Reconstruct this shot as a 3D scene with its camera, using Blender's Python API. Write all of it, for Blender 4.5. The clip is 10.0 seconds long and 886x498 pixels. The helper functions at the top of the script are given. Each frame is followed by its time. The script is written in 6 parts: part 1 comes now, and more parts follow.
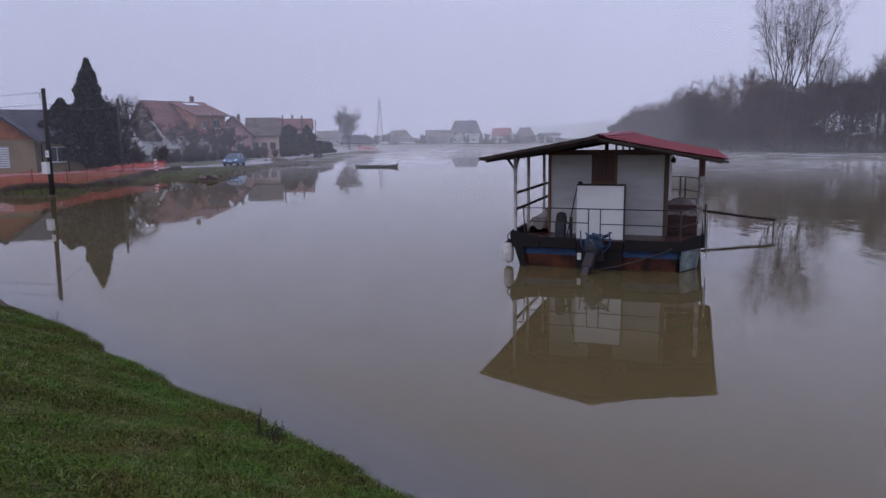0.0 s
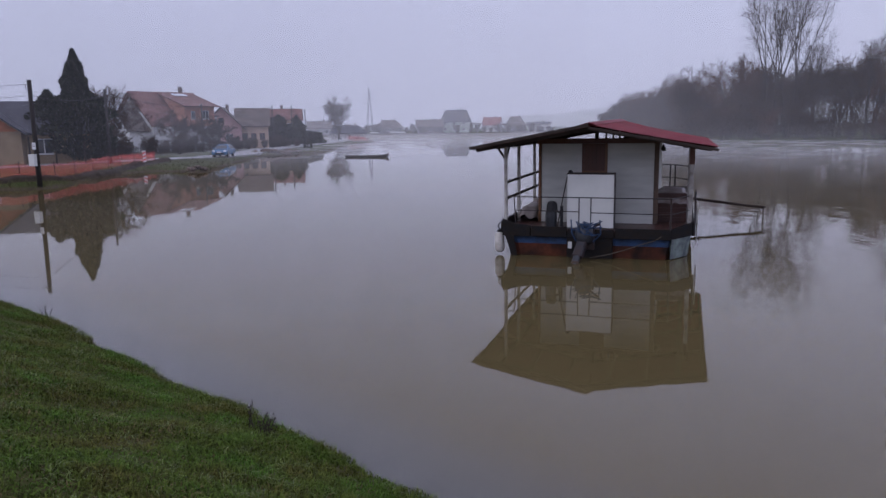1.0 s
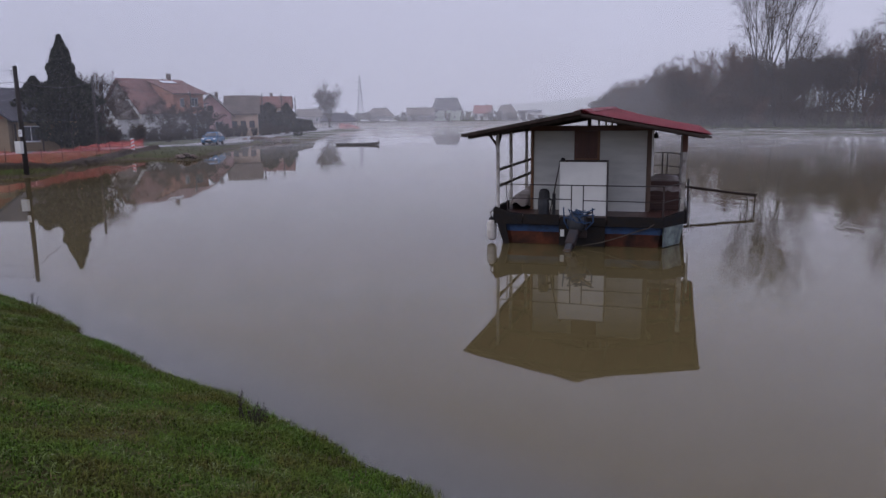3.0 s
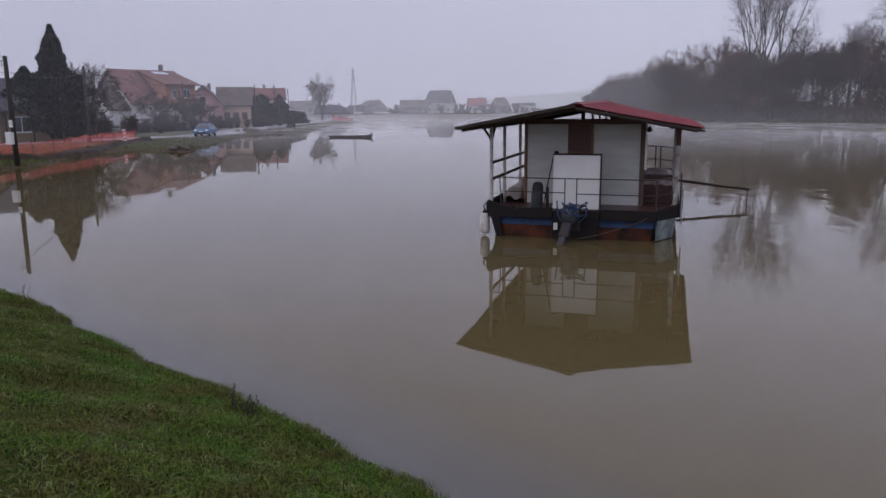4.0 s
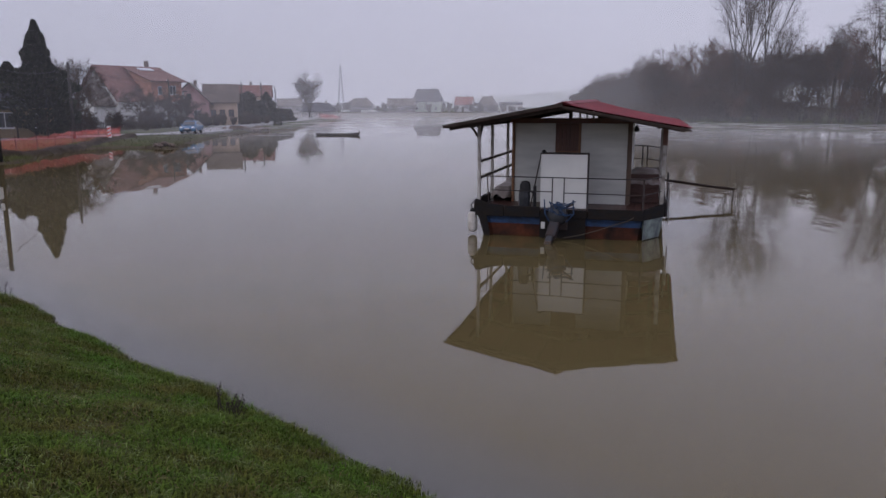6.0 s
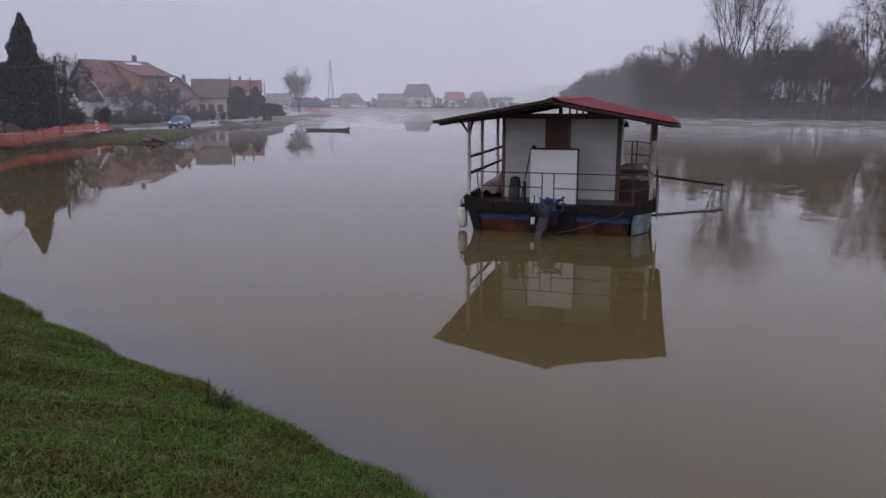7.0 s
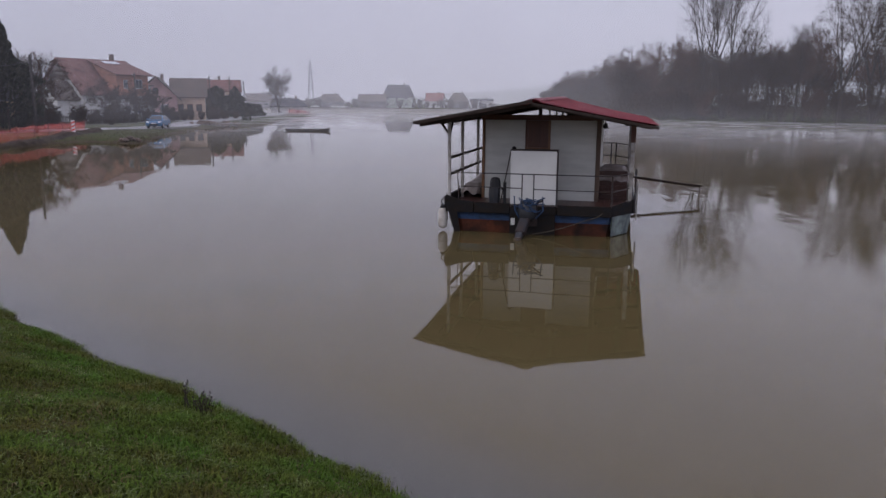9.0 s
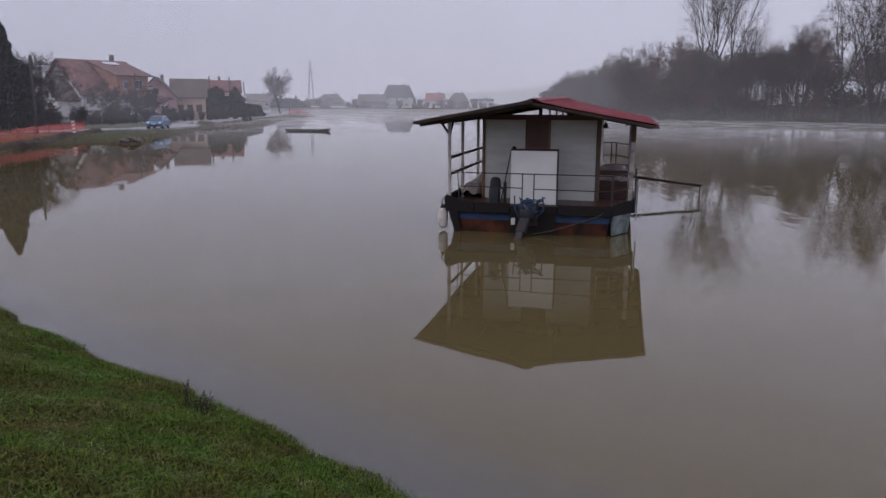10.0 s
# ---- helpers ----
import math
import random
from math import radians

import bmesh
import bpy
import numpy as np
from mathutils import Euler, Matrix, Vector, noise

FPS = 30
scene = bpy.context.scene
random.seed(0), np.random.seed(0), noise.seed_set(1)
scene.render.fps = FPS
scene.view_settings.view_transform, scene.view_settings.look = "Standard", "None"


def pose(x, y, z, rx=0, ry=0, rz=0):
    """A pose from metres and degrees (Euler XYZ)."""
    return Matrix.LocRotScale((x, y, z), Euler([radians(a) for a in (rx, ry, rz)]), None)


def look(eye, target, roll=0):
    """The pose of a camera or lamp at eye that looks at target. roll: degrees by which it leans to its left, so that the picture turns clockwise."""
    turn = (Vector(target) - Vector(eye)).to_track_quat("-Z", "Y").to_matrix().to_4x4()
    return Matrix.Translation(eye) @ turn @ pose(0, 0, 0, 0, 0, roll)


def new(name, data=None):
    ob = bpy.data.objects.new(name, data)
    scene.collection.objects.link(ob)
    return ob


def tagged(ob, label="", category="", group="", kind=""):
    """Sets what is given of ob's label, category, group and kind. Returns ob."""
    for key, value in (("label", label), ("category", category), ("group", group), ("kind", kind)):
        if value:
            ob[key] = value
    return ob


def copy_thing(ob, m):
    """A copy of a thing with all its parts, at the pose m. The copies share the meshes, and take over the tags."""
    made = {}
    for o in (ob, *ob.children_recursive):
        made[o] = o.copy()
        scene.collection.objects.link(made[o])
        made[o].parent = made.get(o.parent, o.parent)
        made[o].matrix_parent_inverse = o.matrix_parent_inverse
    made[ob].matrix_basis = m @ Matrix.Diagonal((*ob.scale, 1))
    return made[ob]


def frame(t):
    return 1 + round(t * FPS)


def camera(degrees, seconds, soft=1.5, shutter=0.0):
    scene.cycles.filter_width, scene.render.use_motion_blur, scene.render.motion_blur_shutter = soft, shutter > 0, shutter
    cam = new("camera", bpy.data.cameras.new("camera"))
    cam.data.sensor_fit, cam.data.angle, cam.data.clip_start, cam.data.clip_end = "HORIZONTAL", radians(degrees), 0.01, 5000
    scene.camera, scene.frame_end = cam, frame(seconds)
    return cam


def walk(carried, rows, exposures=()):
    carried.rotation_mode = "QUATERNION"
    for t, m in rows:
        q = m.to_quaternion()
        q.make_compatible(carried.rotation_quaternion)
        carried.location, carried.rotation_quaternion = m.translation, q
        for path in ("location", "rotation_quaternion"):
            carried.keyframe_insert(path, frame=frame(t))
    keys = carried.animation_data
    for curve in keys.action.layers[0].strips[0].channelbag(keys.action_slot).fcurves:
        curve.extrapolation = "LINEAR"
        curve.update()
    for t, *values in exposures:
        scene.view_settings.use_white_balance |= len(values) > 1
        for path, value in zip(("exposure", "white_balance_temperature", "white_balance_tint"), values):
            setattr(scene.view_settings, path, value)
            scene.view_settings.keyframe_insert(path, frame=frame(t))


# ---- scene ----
cam = camera(61.16, 10.0)
EYE = 3.6
# seconds, x, y, z from the first stand, yaw to the left, pitch up, lean
ROWS = [
    (0.0, 0.018, -0.175, 0.050, 2.533, -8.513, -0.499),
    (0.5, 0.030, -0.169, 0.054, 2.144, -9.377, -0.730),
    (1.0, 0.028, -0.151, 0.050, 1.864, -9.309, -0.844),
    (1.5, 0.009, -0.087, 0.038, 1.757, -9.362, -0.931),
    (2.0, 0.005, -0.038, 0.025, 1.505, -9.936, -0.913),
    (2.5, 0.002, -0.027, 0.018, 1.332, -10.072, -0.791),
    (4.0, -0.007, -0.010, 0.012, 0.631, -10.746, -0.459),
    (4.5, -0.011, 0.002, 0.011, 0.298, -10.957, -0.073),
    (5.0, -0.014, 0.004, 0.009, 0.015, -10.823, -0.143),
    (5.5, -0.018, 0.009, 0.007, -0.099, -10.736, -0.158),
    (7.0, -0.009, 0.015, 0.004, -1.135, -11.199, 0.032),
    (7.5, -0.009, 0.016, -0.001, -1.326, -11.194, 0.038),
    (8.0, -0.000, 0.013, 0.001, -1.652, -11.319, 0.084),
    (8.5, 0.004, 0.020, -0.002, -2.492, -11.259, 0.260),
    (9.0, 0.000, 0.007, 0.003, -2.643, -11.129, 0.315),
    (9.5, -0.002, 0.004, 0.006, -2.549, -11.135, 0.300),
    (10.0, 0.000, 0.000, -0.000, -2.616, -11.124, 0.211),
]


def stand(x, y, z, yaw, pitch, lean):
    eye = Vector((x, y, EYE + z))
    a, p = radians(yaw), radians(pitch)
    return look(eye, eye + Vector((-math.sin(a) * math.cos(p), math.cos(a) * math.cos(p), math.sin(p))), lean)


walk(cam, [(row[0], stand(*row[1:])) for row in ROWS], [(0.0, 0.0, 5880, 14), (2.5, 0.0, 6150, 12), (5.0, 0.0, 6430, 10.5), (10.0, 0.0, 6480, 10)])

# ---- light ----
world = bpy.data.worlds.new("overcast")
scene.world = world
world.use_nodes = True
wn, wl = world.node_tree.nodes, world.node_tree.links
wn.clear()
w_out = wn.new("ShaderNodeOutputWorld")
w_add = wn.new("ShaderNodeAddShader")
w_sky = wn.new("ShaderNodeTexSky")
w_sky.sky_type, w_sky.sun_disc = "NISHITA", False
w_sky.sun_elevation, w_sky.sun_rotation = radians(32), radians(250)
w_b1, w_b2 = wn.new("ShaderNodeBackground"), wn.new("ShaderNodeBackground")
w_b1.inputs[1].default_value = 0.012
w_b2.inputs[1].default_value = 1.15
w_geo, w_sep, w_ramp = wn.new("ShaderNodeTexCoord"), wn.new("ShaderNodeSeparateXYZ"), wn.new("ShaderNodeValToRGB")
w_ramp.color_ramp.interpolation = "B_SPLINE"
el = w_ramp.color_ramp.elements
el[0].position, el[0].color = 0.0, (0.44, 0.435, 0.58, 1)
el[1].position, el[1].color = 1.0, (0.73, 0.725, 0.925, 1)
e2 = el.new(0.15)
e2.color = (0.56, 0.555, 0.742, 1)
e3 = el.new(0.24)
e3.color = (0.75, 0.745, 0.945, 1)
wl.new(w_geo.outputs["Generated"], w_sep.inputs[0])
wl.new(w_sep.outputs["Z"], w_ramp.inputs[0])
wl.new(w_ramp.outputs[0], w_b2.inputs[0])
wl.new(w_sky.outputs[0], w_b1.inputs[0])
wl.new(w_b1.outputs[0], w_add.inputs[0])
wl.new(w_b2.outputs[0], w_add.inputs[1])
wl.new(w_add.outputs[0], w_out.inputs[0])
sun = new("sun", bpy.data.lights.new("sun", "SUN"))
sun.data.energy, sun.data.angle, sun.data.color = 0.5, radians(25), (1.0, 0.96, 0.92)
sun.matrix_world = look((-20, -12, 18), (0, 0, 0))
scene.view_settings.exposure = 0.0


# ---- materials ----
def mat(name, color, rough=0.8, metal=0.0, var=0.25, scale=6.0, bump=0.2, fine=60.0, spec=0.4, second=None, mix_scale=None, island=0.0, obj_rand=0.0, stretch=None, dist=0.01):
    """Principled surface with two scales of colour change and fine relief, in metres."""
    m = bpy.data.materials.new(name)
    m.use_nodes = True
    n, l = m.node_tree.nodes, m.node_tree.links
    b = n["Principled BSDF"]
    b.inputs["Roughness"].default_value, b.inputs["Metallic"].default_value = rough, metal
    b.inputs["Specular IOR Level"].default_value = spec
    co = n.new("ShaderNodeTexCoord")
    vec = co.outputs["Object"]
    if stretch:
        mp = n.new("ShaderNodeMapping")
        mp.inputs["Scale"].default_value = stretch
        l.new(vec, mp.inputs[0])
        vec = mp.outputs[0]
    big, small = n.new("ShaderNodeTexNoise"), n.new("ShaderNodeTexNoise")
    big.inputs["Scale"].default_value, big.inputs["Detail"].default_value = mix_scale or scale, 5
    small.inputs["Scale"].default_value, small.inputs["Detail"].default_value = fine, 4
    l.new(vec, big.inputs["Vector"])
    l.new(vec, small.inputs["Vector"])
    ramp = n.new("ShaderNodeValToRGB")
    ramp.color_ramp.elements[0].position, ramp.color_ramp.elements[1].position = 0.34, 0.66
    lo = second or tuple(c * (1 - var) for c in color)
    hi = tuple(min(1, c * (1 + var * 0.6)) for c in color)
    ramp.color_ramp.elements[0].color, ramp.color_ramp.elements[1].color = (*lo, 1), (*hi, 1)
    l.new(big.outputs["Fac"], ramp.inputs[0])
    hsv = n.new("ShaderNodeHueSaturation")
    l.new(ramp.outputs[0], hsv.inputs["Color"])
    val = n.new("ShaderNodeMath")
    val.operation = "MULTIPLY_ADD"
    l.new(small.outputs["Fac"], val.inputs[0])
    val.inputs[1].default_value, val.inputs[2].default_value = var * 1.6, 1 - var * 0.8
    out = val.outputs[0]
    for amount, node, socket in ((island, "ShaderNodeNewGeometry", "Random Per Island"), (obj_rand, "ShaderNodeObjectInfo", "Random")):
        if amount:
            g, k = n.new(node), n.new("ShaderNodeMath")
            k.operation = "MULTIPLY_ADD"
            l.new(g.outputs[socket], k.inputs[0])
            k.inputs[1].default_value, k.inputs[2].default_value = 2 * amount, 1 - amount
            j = n.new("ShaderNodeMath")
            j.operation = "MULTIPLY"
            l.new(out, j.inputs[0])
            l.new(k.outputs[0], j.inputs[1])
            out = j.outputs[0]
    l.new(out, hsv.inputs["Value"])
    l.new(hsv.outputs[0], b.inputs["Base Color"])
    if bump:
        bp = n.new("ShaderNodeBump")
        bp.inputs["Strength"].default_value, bp.inputs["Distance"].default_value = bump, dist
        l.new(small.outputs["Fac"], bp.inputs["Height"])
        l.new(bp.outputs[0], b.inputs["Normal"])
    return m


M_GRASS = mat("grass_blade", (0.040, 0.078, 0.009), 0.75, spec=0.08, var=0.4, scale=1.5, fine=7, bump=0, island=0.6, second=(0.066, 0.064, 0.013))
# pale blades: glints on the turf given as a lighter grass colour
M_GRASSPALE = mat("pale_grass_blade", (0.10, 0.125, 0.035), 0.6, spec=0.2, var=0.3, scale=2.5, fine=9, bump=0, island=0.5)
M_DRY = mat("dry_stalk", (0.105, 0.082, 0.034), 0.8, spec=0.12, bump=0, island=0.4)
M_BANKGRASS = mat("bank_grass", (0.075, 0.085, 0.03), 0.85, spec=0.1, var=0.3, scale=0.25, fine=3, bump=0, island=0.4, second=(0.085, 0.062, 0.036))
M_SOIL = mat("dug_earth", (0.045, 0.034, 0.025), 0.95, spec=0.1, var=0.4, scale=1.5, fine=9, bump=0.7, dist=0.05)
M_BARK = mat("bark", (0.042, 0.034, 0.029), 0.9, spec=0.15, var=0.3, scale=2, fine=25, bump=0.4)
M_TWIG = mat("twig", (0.046, 0.031, 0.023), 0.9, spec=0.1, bump=0, island=0.3)
M_TWIG_RED = mat("twig_reddish", (0.078, 0.044, 0.031), 0.9, spec=0.1, bump=0, island=0.35)
M_CONIFER = mat("conifer_foliage", (0.027, 0.029, 0.020), 0.8, spec=0.12, var=0.3, scale=1.2, bump=0, island=0.5)
M_POLE = mat("tarred_pole_wood", (0.028, 0.024, 0.022), 0.85, stretch=(1, 1, 0.1), fine=40)
M_ORANGE = mat("orange_plastic", (0.75, 0.13, 0.06), 0.6, var=0.1, bump=0)
M_IRON = mat("dark_iron", (0.030, 0.030, 0.034), 0.6, 0.4, scale=5, second=(0.05, 0.032, 0.025))
M_WHITE = mat("white_enamel", (0.55, 0.55, 0.52), 0.4, var=0.06, scale=2, fine=30, bump=0.05)
M_BOARD = mat("white_siding", (0.50, 0.50, 0.455), 0.55, var=0.10, scale=1.3, fine=18, bump=0.1, stretch=(1, 1, 4), obj_rand=0.04)
M_WOOD = mat("varnished_wood", (0.095, 0.034, 0.018), 0.45, var=0.3, scale=3, fine=30, stretch=(1, 1, 0.15))
M_WOOD2 = mat("golden_wood", (0.16, 0.075, 0.032), 0.5, var=0.2, scale=3, fine=30, stretch=(1, 1, 0.15))
M_DARKWOOD = mat("weathered_wood", (0.036, 0.026, 0.021), 0.85, spec=0.2, var=0.35, scale=3, fine=30)
M_POSTBROWN = mat("faded_brown_wood", (0.088, 0.058, 0.040), 0.7, var=0.3, scale=3, fine=30, stretch=(1, 1, 0.15))
M_DECK = mat("wet_red_deck", (0.055, 0.024, 0.018), 0.38, var=0.35, scale=2, fine=25)
M_ROOFRED = mat("red_roof_sheet", (0.135, 0.015, 0.02), 0.65, spec=0.25, var=0.35, scale=1.2, fine=20, bump=0.1, second=(0.10, 0.013, 0.018))
M_POSTW = mat("peeling_white_post", (0.32, 0.305, 0.28), 0.7, var=0.3, scale=5, fine=30, second=(0.17, 0.15, 0.13))
M_HULLBLK = mat("black_hull", (0.010, 0.010, 0.011), 0.8, spec=0.1, var=0.6, scale=3, fine=16, second=(0.018, 0.014, 0.011), stretch=(1, 1, 2.5), bump=0.5, dist=0.02)
M_HULLBLUE = mat("blue_hull_paint", (0.018, 0.042, 0.098), 0.65, var=0.5, scale=3, fine=14, second=(0.012, 0.022, 0.042), stretch=(1, 1, 2))
M_HULLRUST = mat("rusty_red_hull", (0.070, 0.022, 0.011), 0.8, spec=0.2, var=0.5, scale=2.2, fine=12, second=(0.018, 0.010, 0.008))
M_HULLGREY = mat("pale_hull_paint", (0.17, 0.21, 0.19), 0.65, var=0.35, scale=3.5, fine=20, second=(0.06, 0.07, 0.08))
M_RUBBER = mat("black_rubber", (0.014, 0.014, 0.015), 0.75, bump=0.3)
M_BLUEROPE = mat("blue_rope", (0.016, 0.04, 0.09), 0.8, var=0.3, fine=200)
M_ROPE = mat("rope", (0.075, 0.06, 0.043), 0.9, fine=200)
M_FENDER = mat("fender_vinyl", (0.58, 0.56, 0.52), 0.5, var=0.15, scale=6, fine=30, second=(0.36, 0.33, 0.28))
M_MOTOR = mat("motor_cowl", (0.03, 0.032, 0.036), 0.4, var=0.3)
M_ASPHALT = mat("wet_asphalt", (0.23, 0.22, 0.22), 0.5, var=0.2, scale=0.6, fine=20)
M_CARBLUE = mat("blue_car_paint", (0.07, 0.155, 0.27), 0.2, var=0.04, bump=0, spec=0.6)
M_CARGLASS = mat("car_glass", (0.03, 0.035, 0.04), 0.08, var=0.05, bump=0, spec=0.7)
M_LIGHTGLASS = mat("lamp_glass", (0.6, 0.62, 0.65), 0.15, var=0.05, bump=0)
M_CONCRETE = mat("concrete", (0.32, 0.31, 0.30), 0.85, var=0.2, scale=2)
M_STEEL = mat("galvanised_steel", (0.30, 0.31, 0.32), 0.5, 0.7, var=0.15)
M_STONE = mat("rubble_stone", (0.12, 0.085, 0.065), 0.9, var=0.3, scale=1.5, obj_rand=0.3)
M_REDPLATE = mat("red_reflective", (0.55, 0.05, 0.03), 0.5, bump=0)
M_WALLTAN = mat("tan_plaster", (0.22, 0.16, 0.095), 0.9, var=0.12, scale=0.8, fine=12)
M_WALLPINK = mat("pink_plaster", (0.48, 0.29, 0.28), 0.9, var=0.12, scale=0.7, fine=12)
M_WALLPEACH = mat("peach_plaster", (0.44, 0.32, 0.24), 0.9, var=0.12, scale=0.7, fine=12)
M_WALLWHITE = mat("off_white_plaster", (0.52, 0.51, 0.49), 0.9, var=0.14, scale=0.7, fine=12)
M_WALLGREY = mat("grey_plaster", (0.30, 0.285, 0.28), 0.9, var=0.2, scale=0.6, fine=12)
M_WALLDARK = mat("dark_plaster", (0.15, 0.14, 0.14), 0.9, var=0.2, scale=0.6, fine=12)
M_WALLGREEN = mat("pale_green_plaster", (0.42, 0.47, 0.40), 0.9, var=0.12, scale=0.7, fine=12)
M_BRICK = mat("hollow_brick_wall", (0.30, 0.14, 0.10), 0.9, var=0.25, scale=1.2, fine=7, stretch=(1, 1, 3))
M_TILEORANGE = mat("orange_clay_boarding", (0.28, 0.10, 0.045), 0.85, var=0.2, scale=1.5, fine=10)
M_TILERED = mat("red_roof_tiles", (0.135, 0.06, 0.05), 0.8, var=0.3, scale=0.8, fine=5)
M_TILEBRIGHT = mat("bright_red_roof_tiles", (0.22, 0.065, 0.055), 0.8, var=0.2, scale=0.8, fine=5)
M_TILEBROWN = mat("brown_roof_tiles", (0.10, 0.078, 0.066), 0.85, var=0.3, scale=0.8, fine=5)
M_SLATE = mat("dark_slate_roof", (0.046, 0.044, 0.054), 0.75, var=0.25, scale=0.8, fine=5)
M_PANE = mat("window_pane", (0.03, 0.035, 0.045), 0.1, var=0.05, bump=0, spec=0.6)
M_FRAMEDULL = mat("dull_window_frame", (0.36, 0.36, 0.36), 0.6, var=0.15, bump=0)
M_SOOTBRICK = mat("sooty_brick", (0.13, 0.10, 0.09), 0.9, var=0.35, scale=1.5, fine=9)
M_FRAMEW = mat("white_window_frame", (0.62, 0.62, 0.62), 0.5, var=0.05, bump=0)
M_GABLEBOARD = mat("shaded_gable_board", (0.11, 0.088, 0.080), 0.85, var=0.25, scale=1.0, fine=9, obj_rand=0.15)
M_TARP = mat("grey_tarpaulin", (0.22, 0.20, 0.19), 0.55, var=0.25, scale=2.5, fine=14, second=(0.12, 0.09, 0.075))
M_HILL = mat("far_hillside", (0.10, 0.115, 0.075), 0.95, var=0.3, scale=0.012, fine=0.06, bump=0)


def ground_material():
    m = mat("ground_soil_and_turf", (0.030, 0.046, 0.009), 0.95, var=0.35, scale=0.9, fine=14, bump=0.6, second=(0.058, 0.050, 0.020), dist=0.04, spec=0.05)
    n, l = m.node_tree.nodes, m.node_tree.links
    # bare wet mud close to the water line
    geo, sep, noi, add, ramp, mix = (n.new("ShaderNode" + k) for k in ("NewGeometry", "SeparateXYZ", "TexNoise", "Math", "ValToRGB", "Mix"))
    noi.inputs["Scale"].default_value = 0.5
    l.new(geo.outputs["Position"], sep.inputs[0])
    l.new(geo.outputs["Position"], noi.inputs["Vector"])
    add.operation = "MULTIPLY_ADD"
    add.inputs[1].default_value = -0.2
    l.new(noi.outputs["Fac"], add.inputs[0])
    l.new(sep.outputs["Z"], add.inputs[2])
    ramp.color_ramp.elements[0].position, ramp.color_ramp.elements[1].position = 0.0, 0.07
    l.new(add.outputs[0], ramp.inputs[0])
    mix.data_type = "RGBA"
    b = n["Principled BSDF"]
    src = b.inputs["Base Color"].links[0].from_socket
    l.new(ramp.outputs[0], mix.inputs[0])
    mix.inputs[6].default_value = (0.062, 0.048, 0.033, 1)
    l.new(src, mix.inputs[7])
    l.new(mix.outputs[2], b.inputs["Base Color"])
    return m


M_GROUND = ground_material()


def water_material():
    m = bpy.data.materials.new("muddy_river_water")
    m.use_nodes = True
    n, l = m.node_tree.nodes, m.node_tree.links
    b = n["Principled BSDF"]
    b.inputs["Roughness"].default_value = 0.02
    b.inputs["IOR"].default_value = 1.333
    geo = n.new("ShaderNodeNewGeometry")
    mp, mp2 = n.new("ShaderNodeMapping"), n.new("ShaderNodeMapping")
    mp.inputs["Scale"].default_value = (1.0, 0.35, 1)
    mp2.inputs["Scale"].default_value = (0.02, 0.09, 1)
    mp2.inputs["Location"].default_value = (3.7, 1.3, 0)
    l.new(geo.outputs["Position"], mp.inputs[0])
    l.new(geo.outputs["Position"], mp2.inputs[0])
    big, rip, patch = n.new("ShaderNodeTexNoise"), n.new("ShaderNodeTexNoise"), n.new("ShaderNodeTexNoise")
    big.inputs["Scale"].default_value, big.inputs["Detail"].default_value = 0.08, 3
    rip.inputs["Scale"].default_value, rip.inputs["Detail"].default_value = 1.6, 3
    patch.inputs["Scale"].default_value, patch.inputs["Detail"].default_value = 1.0, 4
    l.new(geo.outputs["Position"], big.inputs["Vector"])
    l.new(mp.outputs[0], rip.inputs["Vector"])
    l.new(mp2.outputs[0], patch.inputs["Vector"])
    ramp = n.new("ShaderNodeValToRGB")
    ramp.color_ramp.elements[0].position, ramp.color_ramp.elements[1].position = 0.35, 0.7
    ramp.color_ramp.elements[0].color, ramp.color_ramp.elements[1].color = (0.082, 0.063, 0.027, 1), (0.094, 0.073, 0.032, 1)
    l.new(big.outputs["Fac"], ramp.inputs[0])
    # the water's colour turns less brown and bluer towards the dike
    dot, deep, mix = n.new("ShaderNodeVectorMath"), n.new("ShaderNodeMapRange"), n.new("ShaderNodeMix")
    dot.operation = "DOT_PRODUCT"
    dot.inputs[1].default_value = (0.675, 0.738, 0)
    l.new(geo.outputs["Position"], dot.inputs[0])
    deep.inputs[1].default_value, deep.inputs[2].default_value = 4.7, 6.6
    deep.interpolation_type = "SMOOTHSTEP"
    l.new(dot.outputs["Value"], deep.inputs[0])
    mix.data_type = "RGBA"
    mix.inputs[6].default_value = (0.072, 0.068, 0.058, 1)
    l.new(deep.outputs[0], mix.inputs[0])
    l.new(ramp.outputs[0], mix.inputs[7])
    # fine grains of silt in the water
    silt, grain, hsv = n.new("ShaderNodeTexWhiteNoise"), n.new("ShaderNodeMapRange"), n.new("ShaderNodeHueSaturation")
    l.new(geo.outputs["Position"], silt.inputs["Vector"])
    grain.inputs[3].default_value, grain.inputs[4].default_value = 0.1, 1.9
    l.new(silt.outputs["Value"], grain.inputs[0])
    l.new(grain.outputs[0], hsv.inputs["Value"])
    l.new(mix.outputs[2], hsv.inputs["Color"])
    l.new(hsv.outputs[0], b.inputs["Base Color"])
    st = n.new("ShaderNodeMapRange")
    st.interpolation_type = "SMOOTHSTEP"
    st.inputs[1].default_value, st.inputs[2].default_value = 0.46, 0.70
    st.inputs[3].default_value, st.inputs[4].default_value = 0.35, 1.7
    l.new(patch.outputs["Fac"], st.inputs[0])
    # the current ruffles the open river more than the flooded field
    cur, sx, both = n.new("ShaderNodeMapRange"), n.new("ShaderNodeSeparateXYZ"), n.new("ShaderNodeMath")
